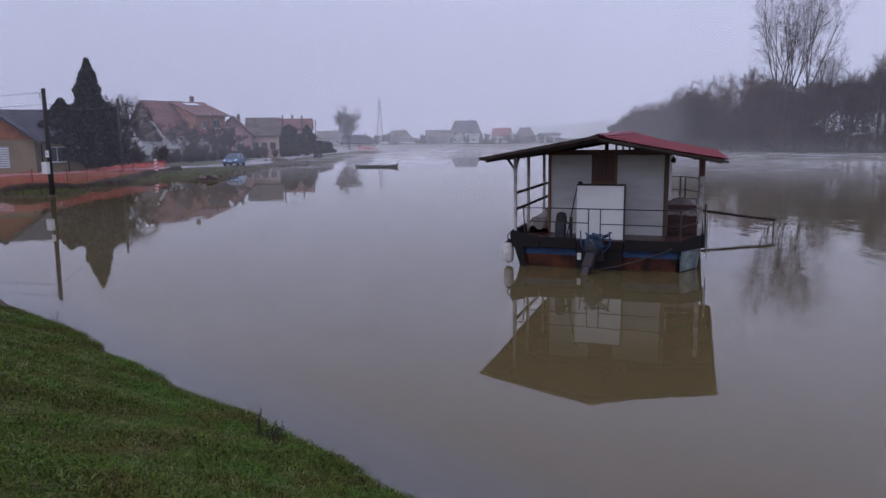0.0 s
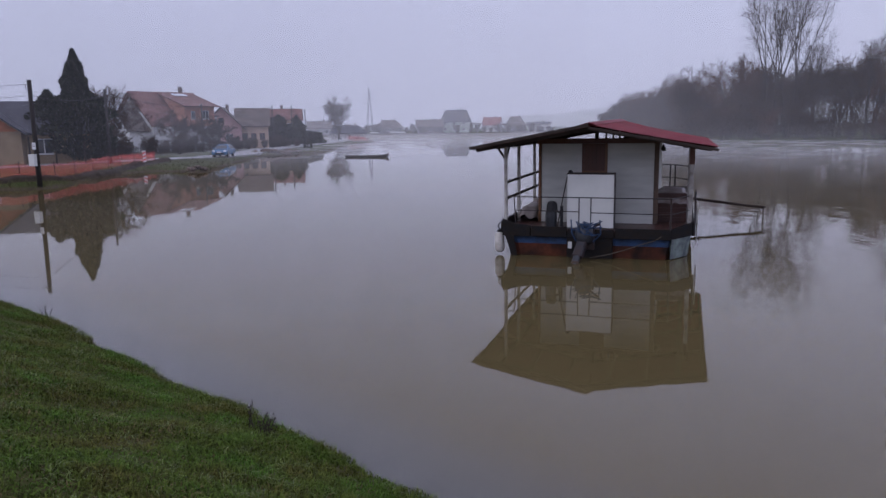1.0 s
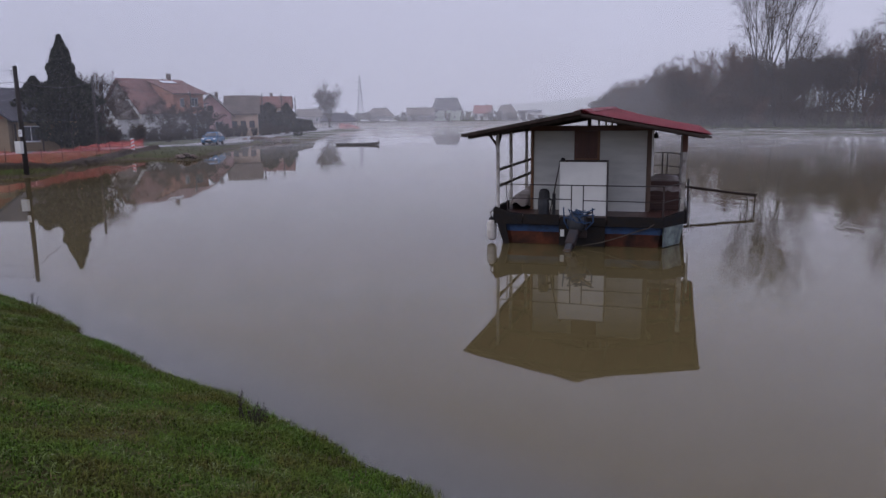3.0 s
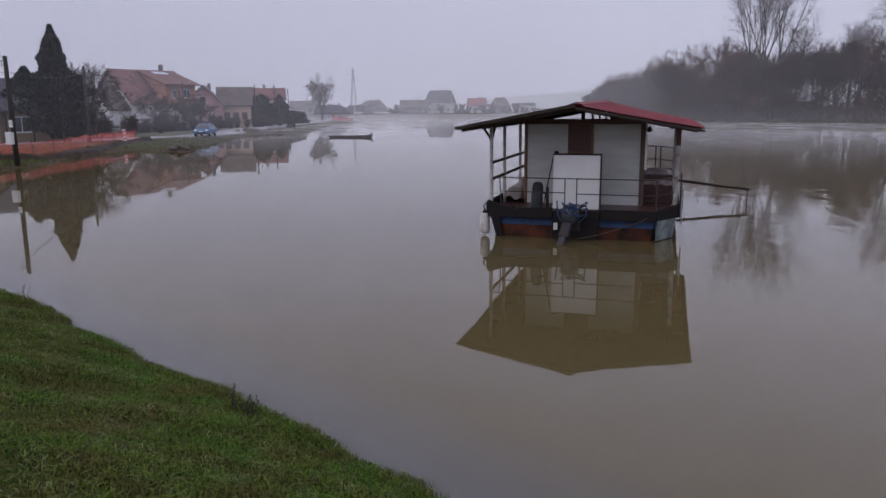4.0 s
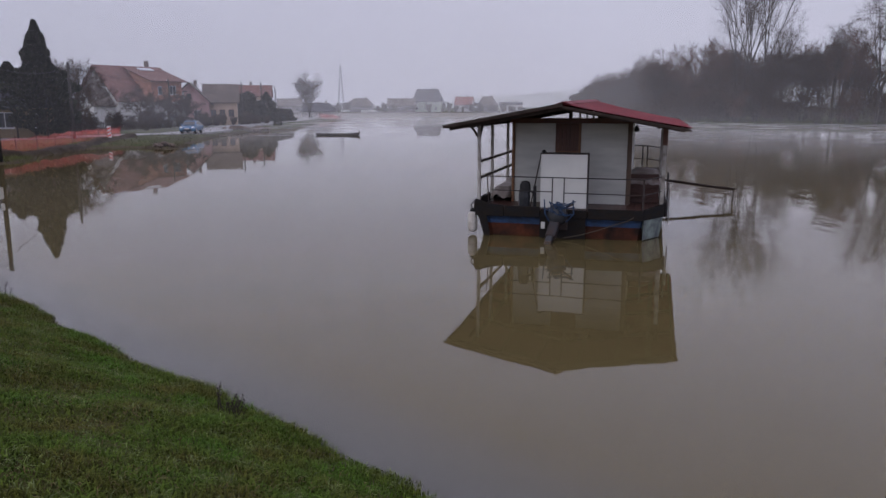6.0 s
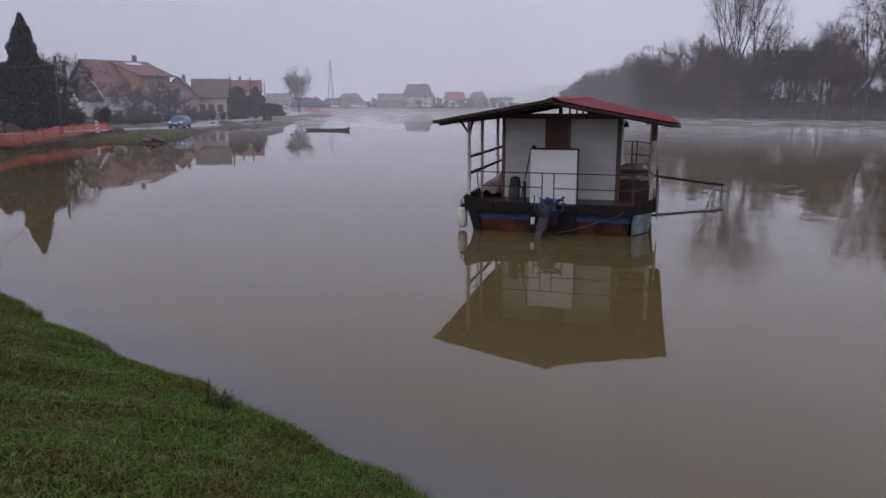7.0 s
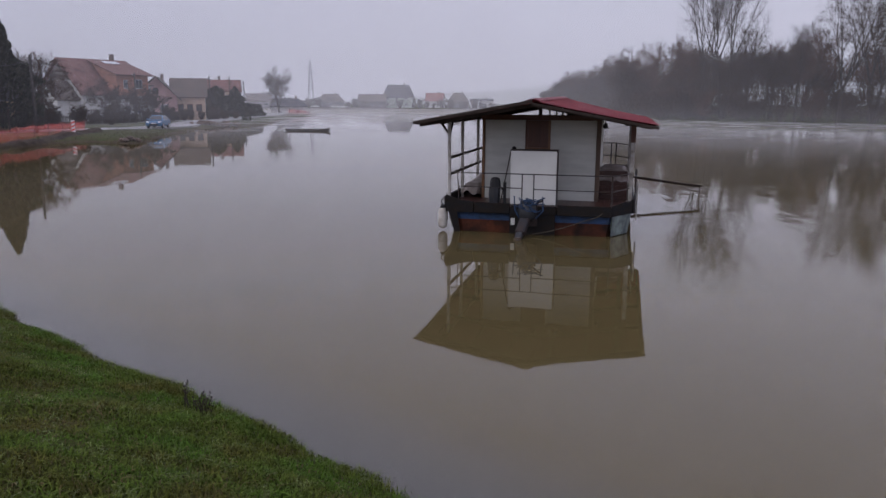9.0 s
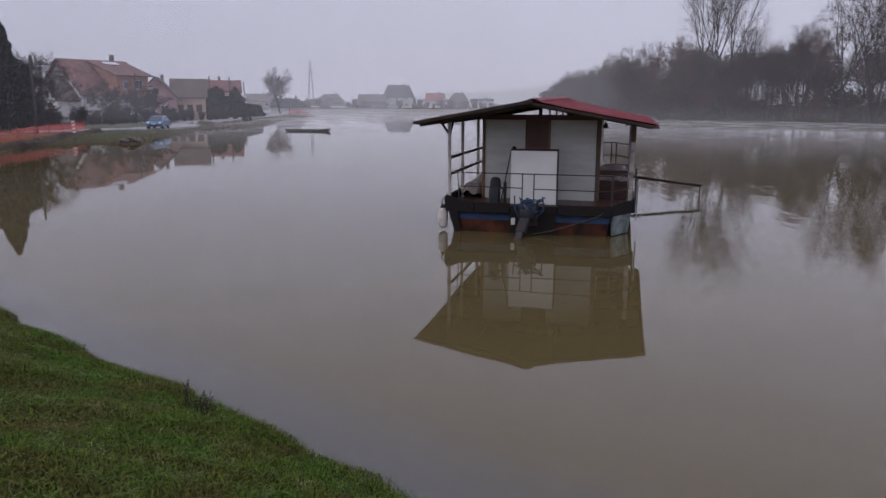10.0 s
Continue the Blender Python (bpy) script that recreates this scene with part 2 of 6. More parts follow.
    cur.inputs[1].default_value, cur.inputs[2].default_value, cur.inputs[3].default_value, cur.inputs[4].default_value = 3.0, 13.0, 0.0, 0.27
    l.new(geo.outputs["Position"], sx.inputs[0])
    l.new(sx.outputs["X"], cur.inputs[0])
    both.operation = "MULTIPLY_ADD"
    l.new(st.outputs[0], both.inputs[0])
    l.new(cur.outputs[0], both.inputs[1])
    both.inputs[2].default_value = 0.03
    bp = n.new("ShaderNodeBump")
    bp.inputs["Distance"].default_value = 0.06
    far, more, rg = n.new("ShaderNodeMapRange"), n.new("ShaderNodeMath"), n.new("ShaderNodeMapRange")
    far.inputs[1].default_value, far.inputs[2].default_value, far.inputs[3].default_value, far.inputs[4].default_value = 110.0, 260.0, 0.0, 0.3
    rg.inputs[1].default_value, rg.inputs[2].default_value, rg.inputs[3].default_value, rg.inputs[4].default_value = 120.0, 260.0, 0.02, 0.34
    l.new(sx.outputs["Y"], far.inputs[0])
    l.new(sx.outputs["Y"], rg.inputs[0])
    l.new(rg.outputs[0], b.inputs["Roughness"])
    l.new(both.outputs[0], more.inputs[0])
    l.new(far.outputs[0], more.inputs[1])
    l.new(more.outputs[0], bp.inputs["Strength"])
    l.new(rip.outputs["Fac"], bp.inputs["Height"])
    l.new(bp.outputs[0], b.inputs["Normal"])
    return m


M_WATER = water_material()


def veil_material(name, amount, top, low=0.0, patchy=0.0, foot=2.2, fade=None):
    """Thin mist that scatters the sky's light: denser low down, gone at the height top."""
    m = bpy.data.materials.new(name)
    m.use_nodes = True
    n, l = m.node_tree.nodes, m.node_tree.links
    n.clear()
    out, mix, tr, add = n.new("ShaderNodeOutputMaterial"), n.new("ShaderNodeMixShader"), n.new("ShaderNodeBsdfTransparent"), n.new("ShaderNodeMixShader")
    df, tl = n.new("ShaderNodeBsdfDiffuse"), n.new("ShaderNodeBsdfTranslucent")
    for s in (df, tl):
        s.inputs["Color"].default_value = (1.0, 1.0, 1.0, 1)
    geo, sep, mr, noi, mul = n.new("ShaderNodeNewGeometry"), n.new("ShaderNodeSeparateXYZ"), n.new("ShaderNodeMapRange"), n.new("ShaderNodeTexNoise"), n.new("ShaderNodeMath")
    mr.interpolation_type = "SMOOTHSTEP"
    mr.inputs[1].default_value, mr.inputs[2].default_value = low, top
    mr.inputs[3].default_value, mr.inputs[4].default_value = amount, 0.0
    l.new(geo.outputs["Position"], sep.inputs[0])
    l.new(sep.outputs["Z"], mr.inputs[0])
    noi.inputs["Scale"].default_value, noi.inputs["Detail"].default_value = 0.05, 3
    l.new(geo.outputs["Position"], noi.inputs["Vector"])
    k = n.new("ShaderNodeMapRange")
    k.inputs[1].default_value, k.inputs[2].default_value = 0.3, 0.7
    k.inputs[3].default_value, k.inputs[4].default_value = 1 - patchy, 1.0
    l.new(noi.outputs["Fac"], k.inputs[0])
    # no hard foot where it meets the water
    ft, m2 = n.new("ShaderNodeMapRange"), n.new("ShaderNodeMath")
    ft.interpolation_type = "SMOOTHSTEP"
    ft.inputs[1].default_value, ft.inputs[2].default_value, ft.inputs[3].default_value, ft.inputs[4].default_value = 0.0, foot, 0.0, 1.0
    l.new(sep.outputs["Z"], ft.inputs[0])
    m2.operation = "MULTIPLY"
    l.new(mr.outputs[0], m2.inputs[0])
    l.new(ft.outputs[0], m2.inputs[1])
    mul.operation = "MULTIPLY"
    l.new(m2.outputs[0], mul.inputs[0])
    l.new(k.outputs[0], mul.inputs[1])
    dense = mul.outputs[0]
    if fade:
        fx, m3 = n.new("ShaderNodeMapRange"), n.new("ShaderNodeMath")
        fx.interpolation_type = "SMOOTHSTEP"
        fx.inputs[1].default_value, fx.inputs[2].default_value, fx.inputs[3].default_value, fx.inputs[4].default_value = *sorted(fade[:2]), *((1.0, fade[2]) if fade[0] > fade[1] else (fade[2], 1.0))
        l.new(sep.outputs["X"], fx.inputs[0])
        m3.operation = "MULTIPLY"
        l.new(dense, m3.inputs[0])
        l.new(fx.outputs[0], m3.inputs[1])
        dense = m3.outputs[0]
    add.inputs[0].default_value = 0.5
    l.new(df.outputs[0], add.inputs[1])
    l.new(tl.outputs[0], add.inputs[2])
    l.new(dense, mix.inputs[0])
    l.new(tr.outputs[0], mix.inputs[1])
    l.new(add.outputs[0], mix.inputs[2])
    l.new(mix.outputs[0], out.inputs[0])
    return m


def net_material():
    m = bpy.data.materials.new("orange_safety_net")
    m.use_nodes = True
    n, l = m.node_tree.nodes, m.node_tree.links
    b, out = n["Principled BSDF"], n["Material Output"]
    b.inputs["Base Color"].default_value, b.inputs["Roughness"].default_value = (0.86, 0.13, 0.11, 1), 0.6
    mix, tr, noi, mr, co = (n.new("ShaderNode" + k) for k in ("MixShader", "BsdfTransparent", "TexNoise", "MapRange", "TexCoord"))
    noi.inputs["Scale"].default_value = 0.6
    l.new(co.outputs["Object"], noi.inputs["Vector"])
    mr.inputs[3].default_value, mr.inputs[4].default_value = 0.24, 0.50
    l.new(noi.outputs["Fac"], mr.inputs[0])
    l.new(mr.outputs[0], mix.inputs[0])
    l.new(tr.outputs[0], mix.inputs[1])
    l.new(b.outputs[0], mix.inputs[2])
    l.new(mix.outputs[0], out.inputs[0])
    return m


M_NET = net_material()


# ---- mesh helpers ----
class Shape:
    """Collects solid pieces of one part."""

    def __init__(self):
        self.v, self.f = [], []

    def add(self, verts, faces):
        k = len(self.v)
        self.v += [tuple(p) for p in verts]
        self.f += [tuple(i + k for i in f) for f in faces]
        return self

    def box(self, lo, hi):
        (a, b, c), (d, e, f) = lo, hi
        return self.add([(a, b, c), (d, b, c), (d, e, c), (a, e, c), (a, b, f), (d, b, f), (d, e, f), (a, e, f)],
                        [(3, 2, 1, 0), (4, 5, 6, 7), (0, 1, 5, 4), (1, 2, 6, 5), (2, 3, 7, 6), (3, 0, 4, 7)])

    def bar(self, p, q, w, h):
        """A squared bar from p to q, w wide, h high."""
        p, q = Vector(p), Vector(q)
        d = (q - p).normalized()
        side = d.cross(Vector((0, 0, 1)))
        side = Vector((1, 0, 0)) if side.length < 1e-3 else side.normalized()
        up = side.cross(d)
        pts = [o + side * (sx * w / 2) + up * (sz * h / 2) for o in (p, q) for sx, sz in ((-1, -1), (1, -1), (1, 1), (-1, 1))]
        return self.add(pts, [(0, 1, 2, 3), (7, 6, 5, 4), (0, 4, 5, 1), (1, 5, 6, 2), (2, 6, 7, 3), (3, 7, 4, 0)])

    def tube(self, p, q, r0, r1=None, n=8, cap=True):
        r1 = r0 if r1 is None else r1
        p, q = Vector(p), Vector(q)
        d = (q - p).normalized()
        a = d.orthogonal().normalized()
        b = d.cross(a)
        ring = [(math.cos(2 * math.pi * i / n), math.sin(2 * math.pi * i / n)) for i in range(n)]
        pts = [p + (a * c + b * s) * r0 for c, s in ring] + [q + (a * c + b * s) * r1 for c, s in ring]
        fs = [(i, (i + 1) % n, n + (i + 1) % n, n + i) for i in range(n)]
        if cap:
            fs += [tuple(range(n - 1, -1, -1)), tuple(range(n, 2 * n))]
        return self.add(pts, fs)

    def path(self, pts, r, n=6):
        for p, q in zip(pts, pts[1:]):
            self.tube(p, q, r, r, n)
        return self

    def lathe(self, base, prof, n=14):
        """prof: (radius, height) from the bottom up."""
        x, y, z = base
        pts = [(x + r * math.cos(2 * math.pi * i / n), y + r * math.sin(2 * math.pi * i / n), z + h) for r, h in prof for i in range(n)]
        fs = [(k * n + i, k * n + (i + 1) % n, (k + 1) * n + (i + 1) % n, (k + 1) * n + i) for k in range(len(prof) - 1) for i in range(n)]
        fs += [tuple(range(n - 1, -1, -1)), tuple(range((len(prof) - 1) * n, len(prof) * n))]
        return self.add(pts, fs)

    def prism(self, outline, axis, lo, hi):
        """An outline of (u, v) pushed along an axis (0: u, v are y, z; 1: x, z; 2: x, y)."""
        put = {0: lambda u, v, w: (w, u, v), 1: lambda u, v, w: (u, w, v), 2: lambda u, v, w: (u, v, w)}[axis]
        n = len(outline)
        pts = [put(u, v, lo) for u, v in outline] + [put(u, v, hi) for u, v in outline]
        return self.add(pts, [tuple(range(n - 1, -1, -1)), tuple(range(n, 2 * n))] + [(i, (i + 1) % n, n + (i + 1) % n, n + i) for i in range(n)])

    def mesh(self, name, material, bevel=0.0, smooth=False):
        me = bpy.data.meshes.new(name)
        me.from_pydata(self.v, [], self.f)
        bm = bmesh.new()
        bm.from_mesh(me)
        bmesh.ops.recalc_face_normals(bm, faces=bm.faces)
        if bevel:
            bmesh.ops.bevel(bm, geom=bm.edges[:], offset=bevel, segments=1, affect="EDGES", clamp_overlap=True)
        bm.to_mesh(me)
        bm.free()
        if smooth:
            me.shade_smooth()
        me.materials.append(material)
        return me


def thing(name, m, label, category, group="", kind=""):
    ob = new(name)
    ob.empty_display_size = 0.2
    ob.matrix_world = m
    return tagged(ob, label, category, group, kind)


def part(name, shape, material, parent, label="", bevel=0.0, smooth=False, m=None):
    ob = new(name, shape.mesh(name, material, bevel, smooth) if isinstance(shape, Shape) else shape)
    ob.parent = parent
    if m is not None:
        ob.matrix_basis = m
    return tagged(ob, label)


def solid(name, shape, material, label, category, m=None, bevel=0.0, smooth=False, kind="", group=""):
    ob = new(name, shape.mesh(name, material, bevel, smooth) if isinstance(shape, Shape) else shape)
    if m is not None:
        ob.matrix_world = m
    return tagged(ob, label, category, group, kind)

# ---- land and water ----
SHORE_LEFT = [(-70, 42), (-50, 46.5), (-40, 46.3), (-32, 46.6), (-27.2, 46.8), (-27.0, 50), (-28.0, 54), (-29.8, 61), (-27.4, 66), (-23, 64.2), (-22.6, 68), (-24.8, 82), (-27.0, 104), (-21.5, 112), (-24.3, 160), (-22.3, 194),
              (-30, 198), (-50, 215), (-66, 280), (-52, 345), (-22, 369), (30, 376), (75, 440), (110, 620), (300, 1500), (-3000, 4000), (-4000, 20)]
SHORE_RIGHT = [(110, 90), (75, 108), (62, 116), (42, 128), (46, 180), (60, 300), (92, 500), (150, 760), (900, 2500), (4000, 3000), (4000, -600), (250, 30)]
DIKE_N, DIKE_S = (0.675, 0.738), 4.66


def inside_distance(x, y, poly):
    """Distance to the outline, positive on the land."""
    best = np.full(x.shape, 1e9)
    inside = np.zeros(x.shape, bool)
    for (ax, ay), (bx, by) in zip(poly, poly[1:] + poly[:1]):
        dx, dy = bx - ax, by - ay
        t = np.clip(((x - ax) * dx + (y - ay) * dy) / (dx * dx + dy * dy), 0, 1)
        best = np.minimum(best, np.hypot(x - ax - t * dx, y - ay - t * dy))
        cross = (ay > y) != (by > y)
        with np.errstate(divide="ignore", invalid="ignore"):
            xi = ax + (y - ay) * dx / (dy if dy else 1e-9)
        inside ^= cross & (x < xi)
    return np.where(inside, best, -best)


def wobble(x, y):
    return 0.5 * np.sin(x * 0.9 + 1.3 * np.sin(y * 0.37)) + 0.5 * np.sin(y * 1.1 + 1.7 * np.sin(x * 0.43 + 1))


def land_height(x, y):
    x, y = np.asarray(x, float), np.asarray(y, float)
    s = DIKE_S - (x * DIKE_N[0] + y * DIKE_N[1])
    s = s + 0.10 * wobble(x * 1.7, y * 1.7) + 0.05 * wobble(x * 5 + 3, y * 5)
    dike = 2.1 - np.log1p(np.exp(-(0.40 * s - 2.1) * 5)) / 5
    dike = np.where(s < 0, 0.40 * s, dike) + np.where(s > 0.3, 0.03 * wobble(x * 2.3, y * 2.9), 0)
    near = np.clip((np.hypot(x, y) - 30) / 30, 0, 1)
    a = inside_distance(x, y, SHORE_LEFT) + 0.7 * wobble(x * 0.6, y * 0.6) * near
    left = np.where(a < 0, 0.25 * a, 0.42 * (1 - np.exp(-a / 2.2)) + 0.004 * np.maximum(a - 8, 0)) + 0.03 * wobble(x, y)
    b = inside_distance(x, y, SHORE_RIGHT) + 1.2 * wobble(x * 0.3, y * 0.3)
    right = np.where(b < 0, 0.3 * b, 1.0 * (1 - np.exp(-b / 3)))
    top = np.maximum(np.maximum(dike, np.minimum(left, 6)), right)
    return np.maximum(top, -1.6)


def ground_sheet():
    az = np.concatenate([np.linspace(-46, 46, 330), np.linspace(46, 314, 90)[1:-1]])
    rad = np.concatenate([[0.0], np.geomspace(0.6, 4500, 210)])
    A, R = np.meshgrid(np.radians(az), rad)
    X, Y = R * np.sin(A), R * np.cos(A)
    Z = land_height(X, Y)
    n = len(az)
    verts = np.stack([X.ravel(), Y.ravel(), Z.ravel()], 1)
    i, j = np.meshgrid(np.arange(len(rad) - 1), np.arange(n), indexing="ij")
    faces = np.stack([i * n + j, i * n + (j + 1) % n, (i + 1) * n + (j + 1) % n, (i + 1) * n + j], -1).reshape(-1, 4)
    me = bpy.data.meshes.new("ground")
    me.from_pydata(verts.tolist(), [], faces.tolist())
    me.shade_smooth()
    me.materials.append(M_GROUND)
    return me


def ground_at(x, y):
    return float(land_height(np.array([x]), np.array([y]))[0])


solid("ground", ground_sheet(), None, "grassy dike, muddy banks and fields beside the river", "ground", kind="structure")
solid("water", Shape().add([(-4000, -60, 0), (4000, -60, 0), (4000, 4500, 0), (-4000, 4500, 0)], [(0, 1, 2, 3)]), M_WATER, "calm brown flooded river with faint ripples", "water", kind="structure")


def strip(name, line, width, lift, material, label, category):
    sh = Shape()
    pts, fine = [Vector(p) for p in line], []
    for p, q in zip(pts, pts[1:]):
        k = max(1, int((q - p).length / 3))
        fine += [p.lerp(q, i / k) for i in range(k)]
    fine.append(pts[-1])
    rows = []
    for i, p in enumerate(fine):
        d = (fine[min(i + 1, len(fine) - 1)] - fine[max(i - 1, 0)]).normalized()
        side = Vector((d.y, -d.x))
        w = width * (1 + 0.08 * math.sin(i * 0.9))
        rows.append([p - side * w / 2, p - side * w / 6, p + side * w / 6, p + side * w / 2])
    for r in rows:
        top = max(ground_at(p.x, p.y) for p in r) + lift
        r[:] = [(r[0].x, r[0].y, top - 0.05), (r[1].x, r[1].y, top), (r[2].x, r[2].y, top), (r[3].x, r[3].y, top - 0.05)]
    for a, b in zip(rows, rows[1:]):
        for k in range(3):
            sh.add([a[k], a[k + 1], b[k + 1], b[k]], [(0, 1, 2, 3)])
    for a, b in zip(rows, rows[1:]):
        for k in (0, 3):
            sh.add([a[k], b[k], (b[k][0], b[k][1], b[k][2] - 0.5), (a[k][0], a[k][1], a[k][2] - 0.5)], [(0, 1, 2, 3)])
    return solid(name, sh, material, label, category, kind="structure")


strip("road", [(-80, 50), (-57, 57), (-46, 65), (-40, 76), (-35, 84), (-30.8, 90), (-30.3, 100), (-31.2, 110), (-31.5, 122), (-31.8, 155), (-32, 200), (-60, 245), (-80, 300)], 5.0, 0.05, M_ASPHALT, "wet grey asphalt road along the bank", "road")
strip("road", [(-40.5, 78), (-49, 86), (-64, 97)], 3.2, 0.06, M_ASPHALT, "wet grey side road between the gardens", "road")


def hill():
    sh, rows = Shape(), []
    for k in range(7):
        y = 820 + k * 120
        rows.append([(x, y + 40 * math.sin(x * 0.01), (29 + 4 * math.sin(x * 0.006 + 1) + 2 * math.sin(x * 0.03)) * math.sin(min(1, k / 3) * math.pi / 2) * min(1, max(0, (x + 60) / 330)) ** 0.8 + 0.4) for x in range(-80, 900, 20)])
    for a, b in zip(rows, rows[1:]):
        for i in range(len(a) - 1):
            sh.add([a[i], a[i + 1], b[i + 1], b[i]], [(0, 1, 2, 3)])
    return sh


solid("backdrop", hill(), M_HILL, "hazy low hill beyond the far village", "hill", kind="structure")


def veil(radius, lo, hi, material, a0=-60, a1=60, name="backdrop", label="thin grey morning mist"):
    sh, n = Shape(), 40
    pts = [(radius * math.sin(radians(a0 + (a1 - a0) * i / n)), radius * math.cos(radians(a0 + (a1 - a0) * i / n))) for i in range(n + 1)]
    for (ax, ay), (bx, by) in zip(pts, pts[1:]):
        sh.add([(ax, ay, lo), (bx, by, lo), (bx, by, hi), (ax, ay, hi)], [(0, 1, 2, 3)])
    me = sh.mesh(name, material)
    return solid(name, me, material, label, "mist", kind="stuff")


veil(62, 0.02, 50, veil_material("mist_first", 0.06, 51, 2, fade=(30, 6, 0.5)), name="mist_bank")
veil(104, 0.02, 80, veil_material("mist_near", 0.105, 81, 2, fade=(75, 15, 0.45)), name="mist_bank")
veil(190, 0.02, 150, veil_material("mist_middle", 0.10, 151, 2), name="mist_bank")
veil(330, 0.02, 200, veil_material("mist_far", 0.22, 202, 4, fade=(75, 25, 0.0)), -60, 20, name="mist_bank")
veil(700, 0.02, 520, veil_material("mist_farthest", 0.74, 525, 10), name="mist_bank")


def steam_material(name, amount, near, far, x_from, x_to):
    """Low steam lying on the river: it thickens away from the dike and drifts in long patches."""
    m = bpy.data.materials.new(name)
    m.use_nodes = True
    n, l = m.node_tree.nodes, m.node_tree.links
    n.clear()
    out, mix, tr, df, tl, half = (n.new("ShaderNode" + k) for k in ("OutputMaterial", "MixShader", "BsdfTransparent", "BsdfDiffuse", "BsdfTranslucent", "MixShader"))
    df.inputs["Color"].default_value = tl.inputs["Color"].default_value = (1.0, 1.0, 1.0, 1)
    l.new(df.outputs[0], half.inputs[1])
    l.new(tl.outputs[0], half.inputs[2])
    geo, sep, mp, noi = (n.new("ShaderNode" + k) for k in ("NewGeometry", "SeparateXYZ", "Mapping", "TexNoise"))
    l.new(geo.outputs["Position"], sep.inputs[0])
    mp.inputs["Scale"].default_value = (0.035, 0.09, 1)
    l.new(geo.outputs["Position"], mp.inputs[0])
    noi.inputs["Detail"].default_value = 4
    l.new(mp.outputs[0], noi.inputs["Vector"])
    last = None
    for src, a, b, c, d in ((sep.outputs["Y"], near, far, 0.0, amount), (sep.outputs["X"], min(x_from, x_to), max(x_from, x_to), float(x_from > x_to), float(x_from < x_to)), (noi.outputs["Fac"], 0.25, 0.75, 0.35, 1.0)):
        r = n.new("ShaderNodeMapRange")
        r.interpolation_type = "SMOOTHSTEP"
        for i, val in enumerate((a, b, c, d)):
            r.inputs[i + 1].default_value = val
        l.new(src, r.inputs[0])
        if last is None:
            last = r.outputs[0]
        else:
            k = n.new("ShaderNodeMath")
            k.operation = "MULTIPLY"
            l.new(last, k.inputs[0])
            l.new(r.outputs[0], k.inputs[1])
            last = k.outputs[0]
    l.new(last, mix.inputs[0])
    l.new(tr.outputs[0], mix.inputs[1])
    l.new(half.outputs[0], mix.inputs[2])
    l.new(mix.outputs[0], out.inputs[0])
    return m


def steam_sheet(z, x0, y0, x1, y1, material, label):
    return solid("river_steam", Shape().add([(x0, y0, z), (x1, y0, z), (x1, y1, z), (x0, y1, z)], [(0, 1, 2, 3)]), material, label, "mist", kind="stuff")


steam_sheet(0.6, 6, 40, 140, 520, steam_material("river_steam", 0.35, 30, 112, 9, 26), "thin white steam lying on the river")
steam_sheet(0.5, -60, 44, 5.9, 420, steam_material("field_steam", 0.36, 44, 130, 5.5, -8), "thin white steam over the flooded field")
# steam against the foot of the wood
veil(117, 0.02, 4.0, veil_material("bank_steam", 0.11, 4.0, 0.2, 0.3, 0.05, fade=(14, 40, 0.0)), 6, 50, name="river_steam", label="white steam at the foot of the far wood")


def earth_ridge(line):
    """A low rough bank of dug earth between the fence and the water."""
    rnd, sh = random.Random(6), Shape()
    pts, fine = [Vector(q) for q in line], []
    for a, b in zip(pts, pts[1:]):
        k = int((b - a).length / 0.5)
        fine += [a.lerp(b, i / k) for i in range(k)]
    rows = []
    for i, c in enumerate(fine):
        d = (fine[min(i + 1, len(fine) - 1)] - fine[max(i - 1, 0)]).normalized()
        side, hgt = Vector((d.y, -d.x)), 0.30 + 0.12 * math.sin(i * 0.35) + rnd.uniform(-0.06, 0.06)
        row = []
        for f, k in ((-1.0, -0.25), (-0.5, 0.7), (0.0, 1.0), (0.45, 0.75), (1.0, -0.3)):
            q = c + side * (f * 0.75 + rnd.uniform(-0.08, 0.08))
            row.append((q.x, q.y, ground_at(q.x, q.y) + k * hgt + rnd.uniform(-0.04, 0.04)))
        rows.append(row)
    for a, b in zip(rows, rows[1:]):
        for k in range(4):
            sh.add([a[k], a[k + 1], b[k + 1], b[k]], [(0, 1, 2, 3)])
    return sh


solid("earth_ridge", earth_ridge([(-40, 47.4), (-32, 48.3), (-29.3, 52.5), (-30.0, 60), (-30.6, 67), (-31.2, 73), (-31.6, 79)]), M_SOIL, "low ridge of dark dug earth beside the fence", "earth bank", kind="structure")

# ---- houseboat ----
BOAT = pose(3.21, 19.7, 0, 0, 0, -16.0)   # x across, y from the stern towards the far end, z from the water
ROOF_W, ROOF_L, RIDGE, EAVE, DECK = 3.19, 10.6, 3.64, 3.05, 0.75


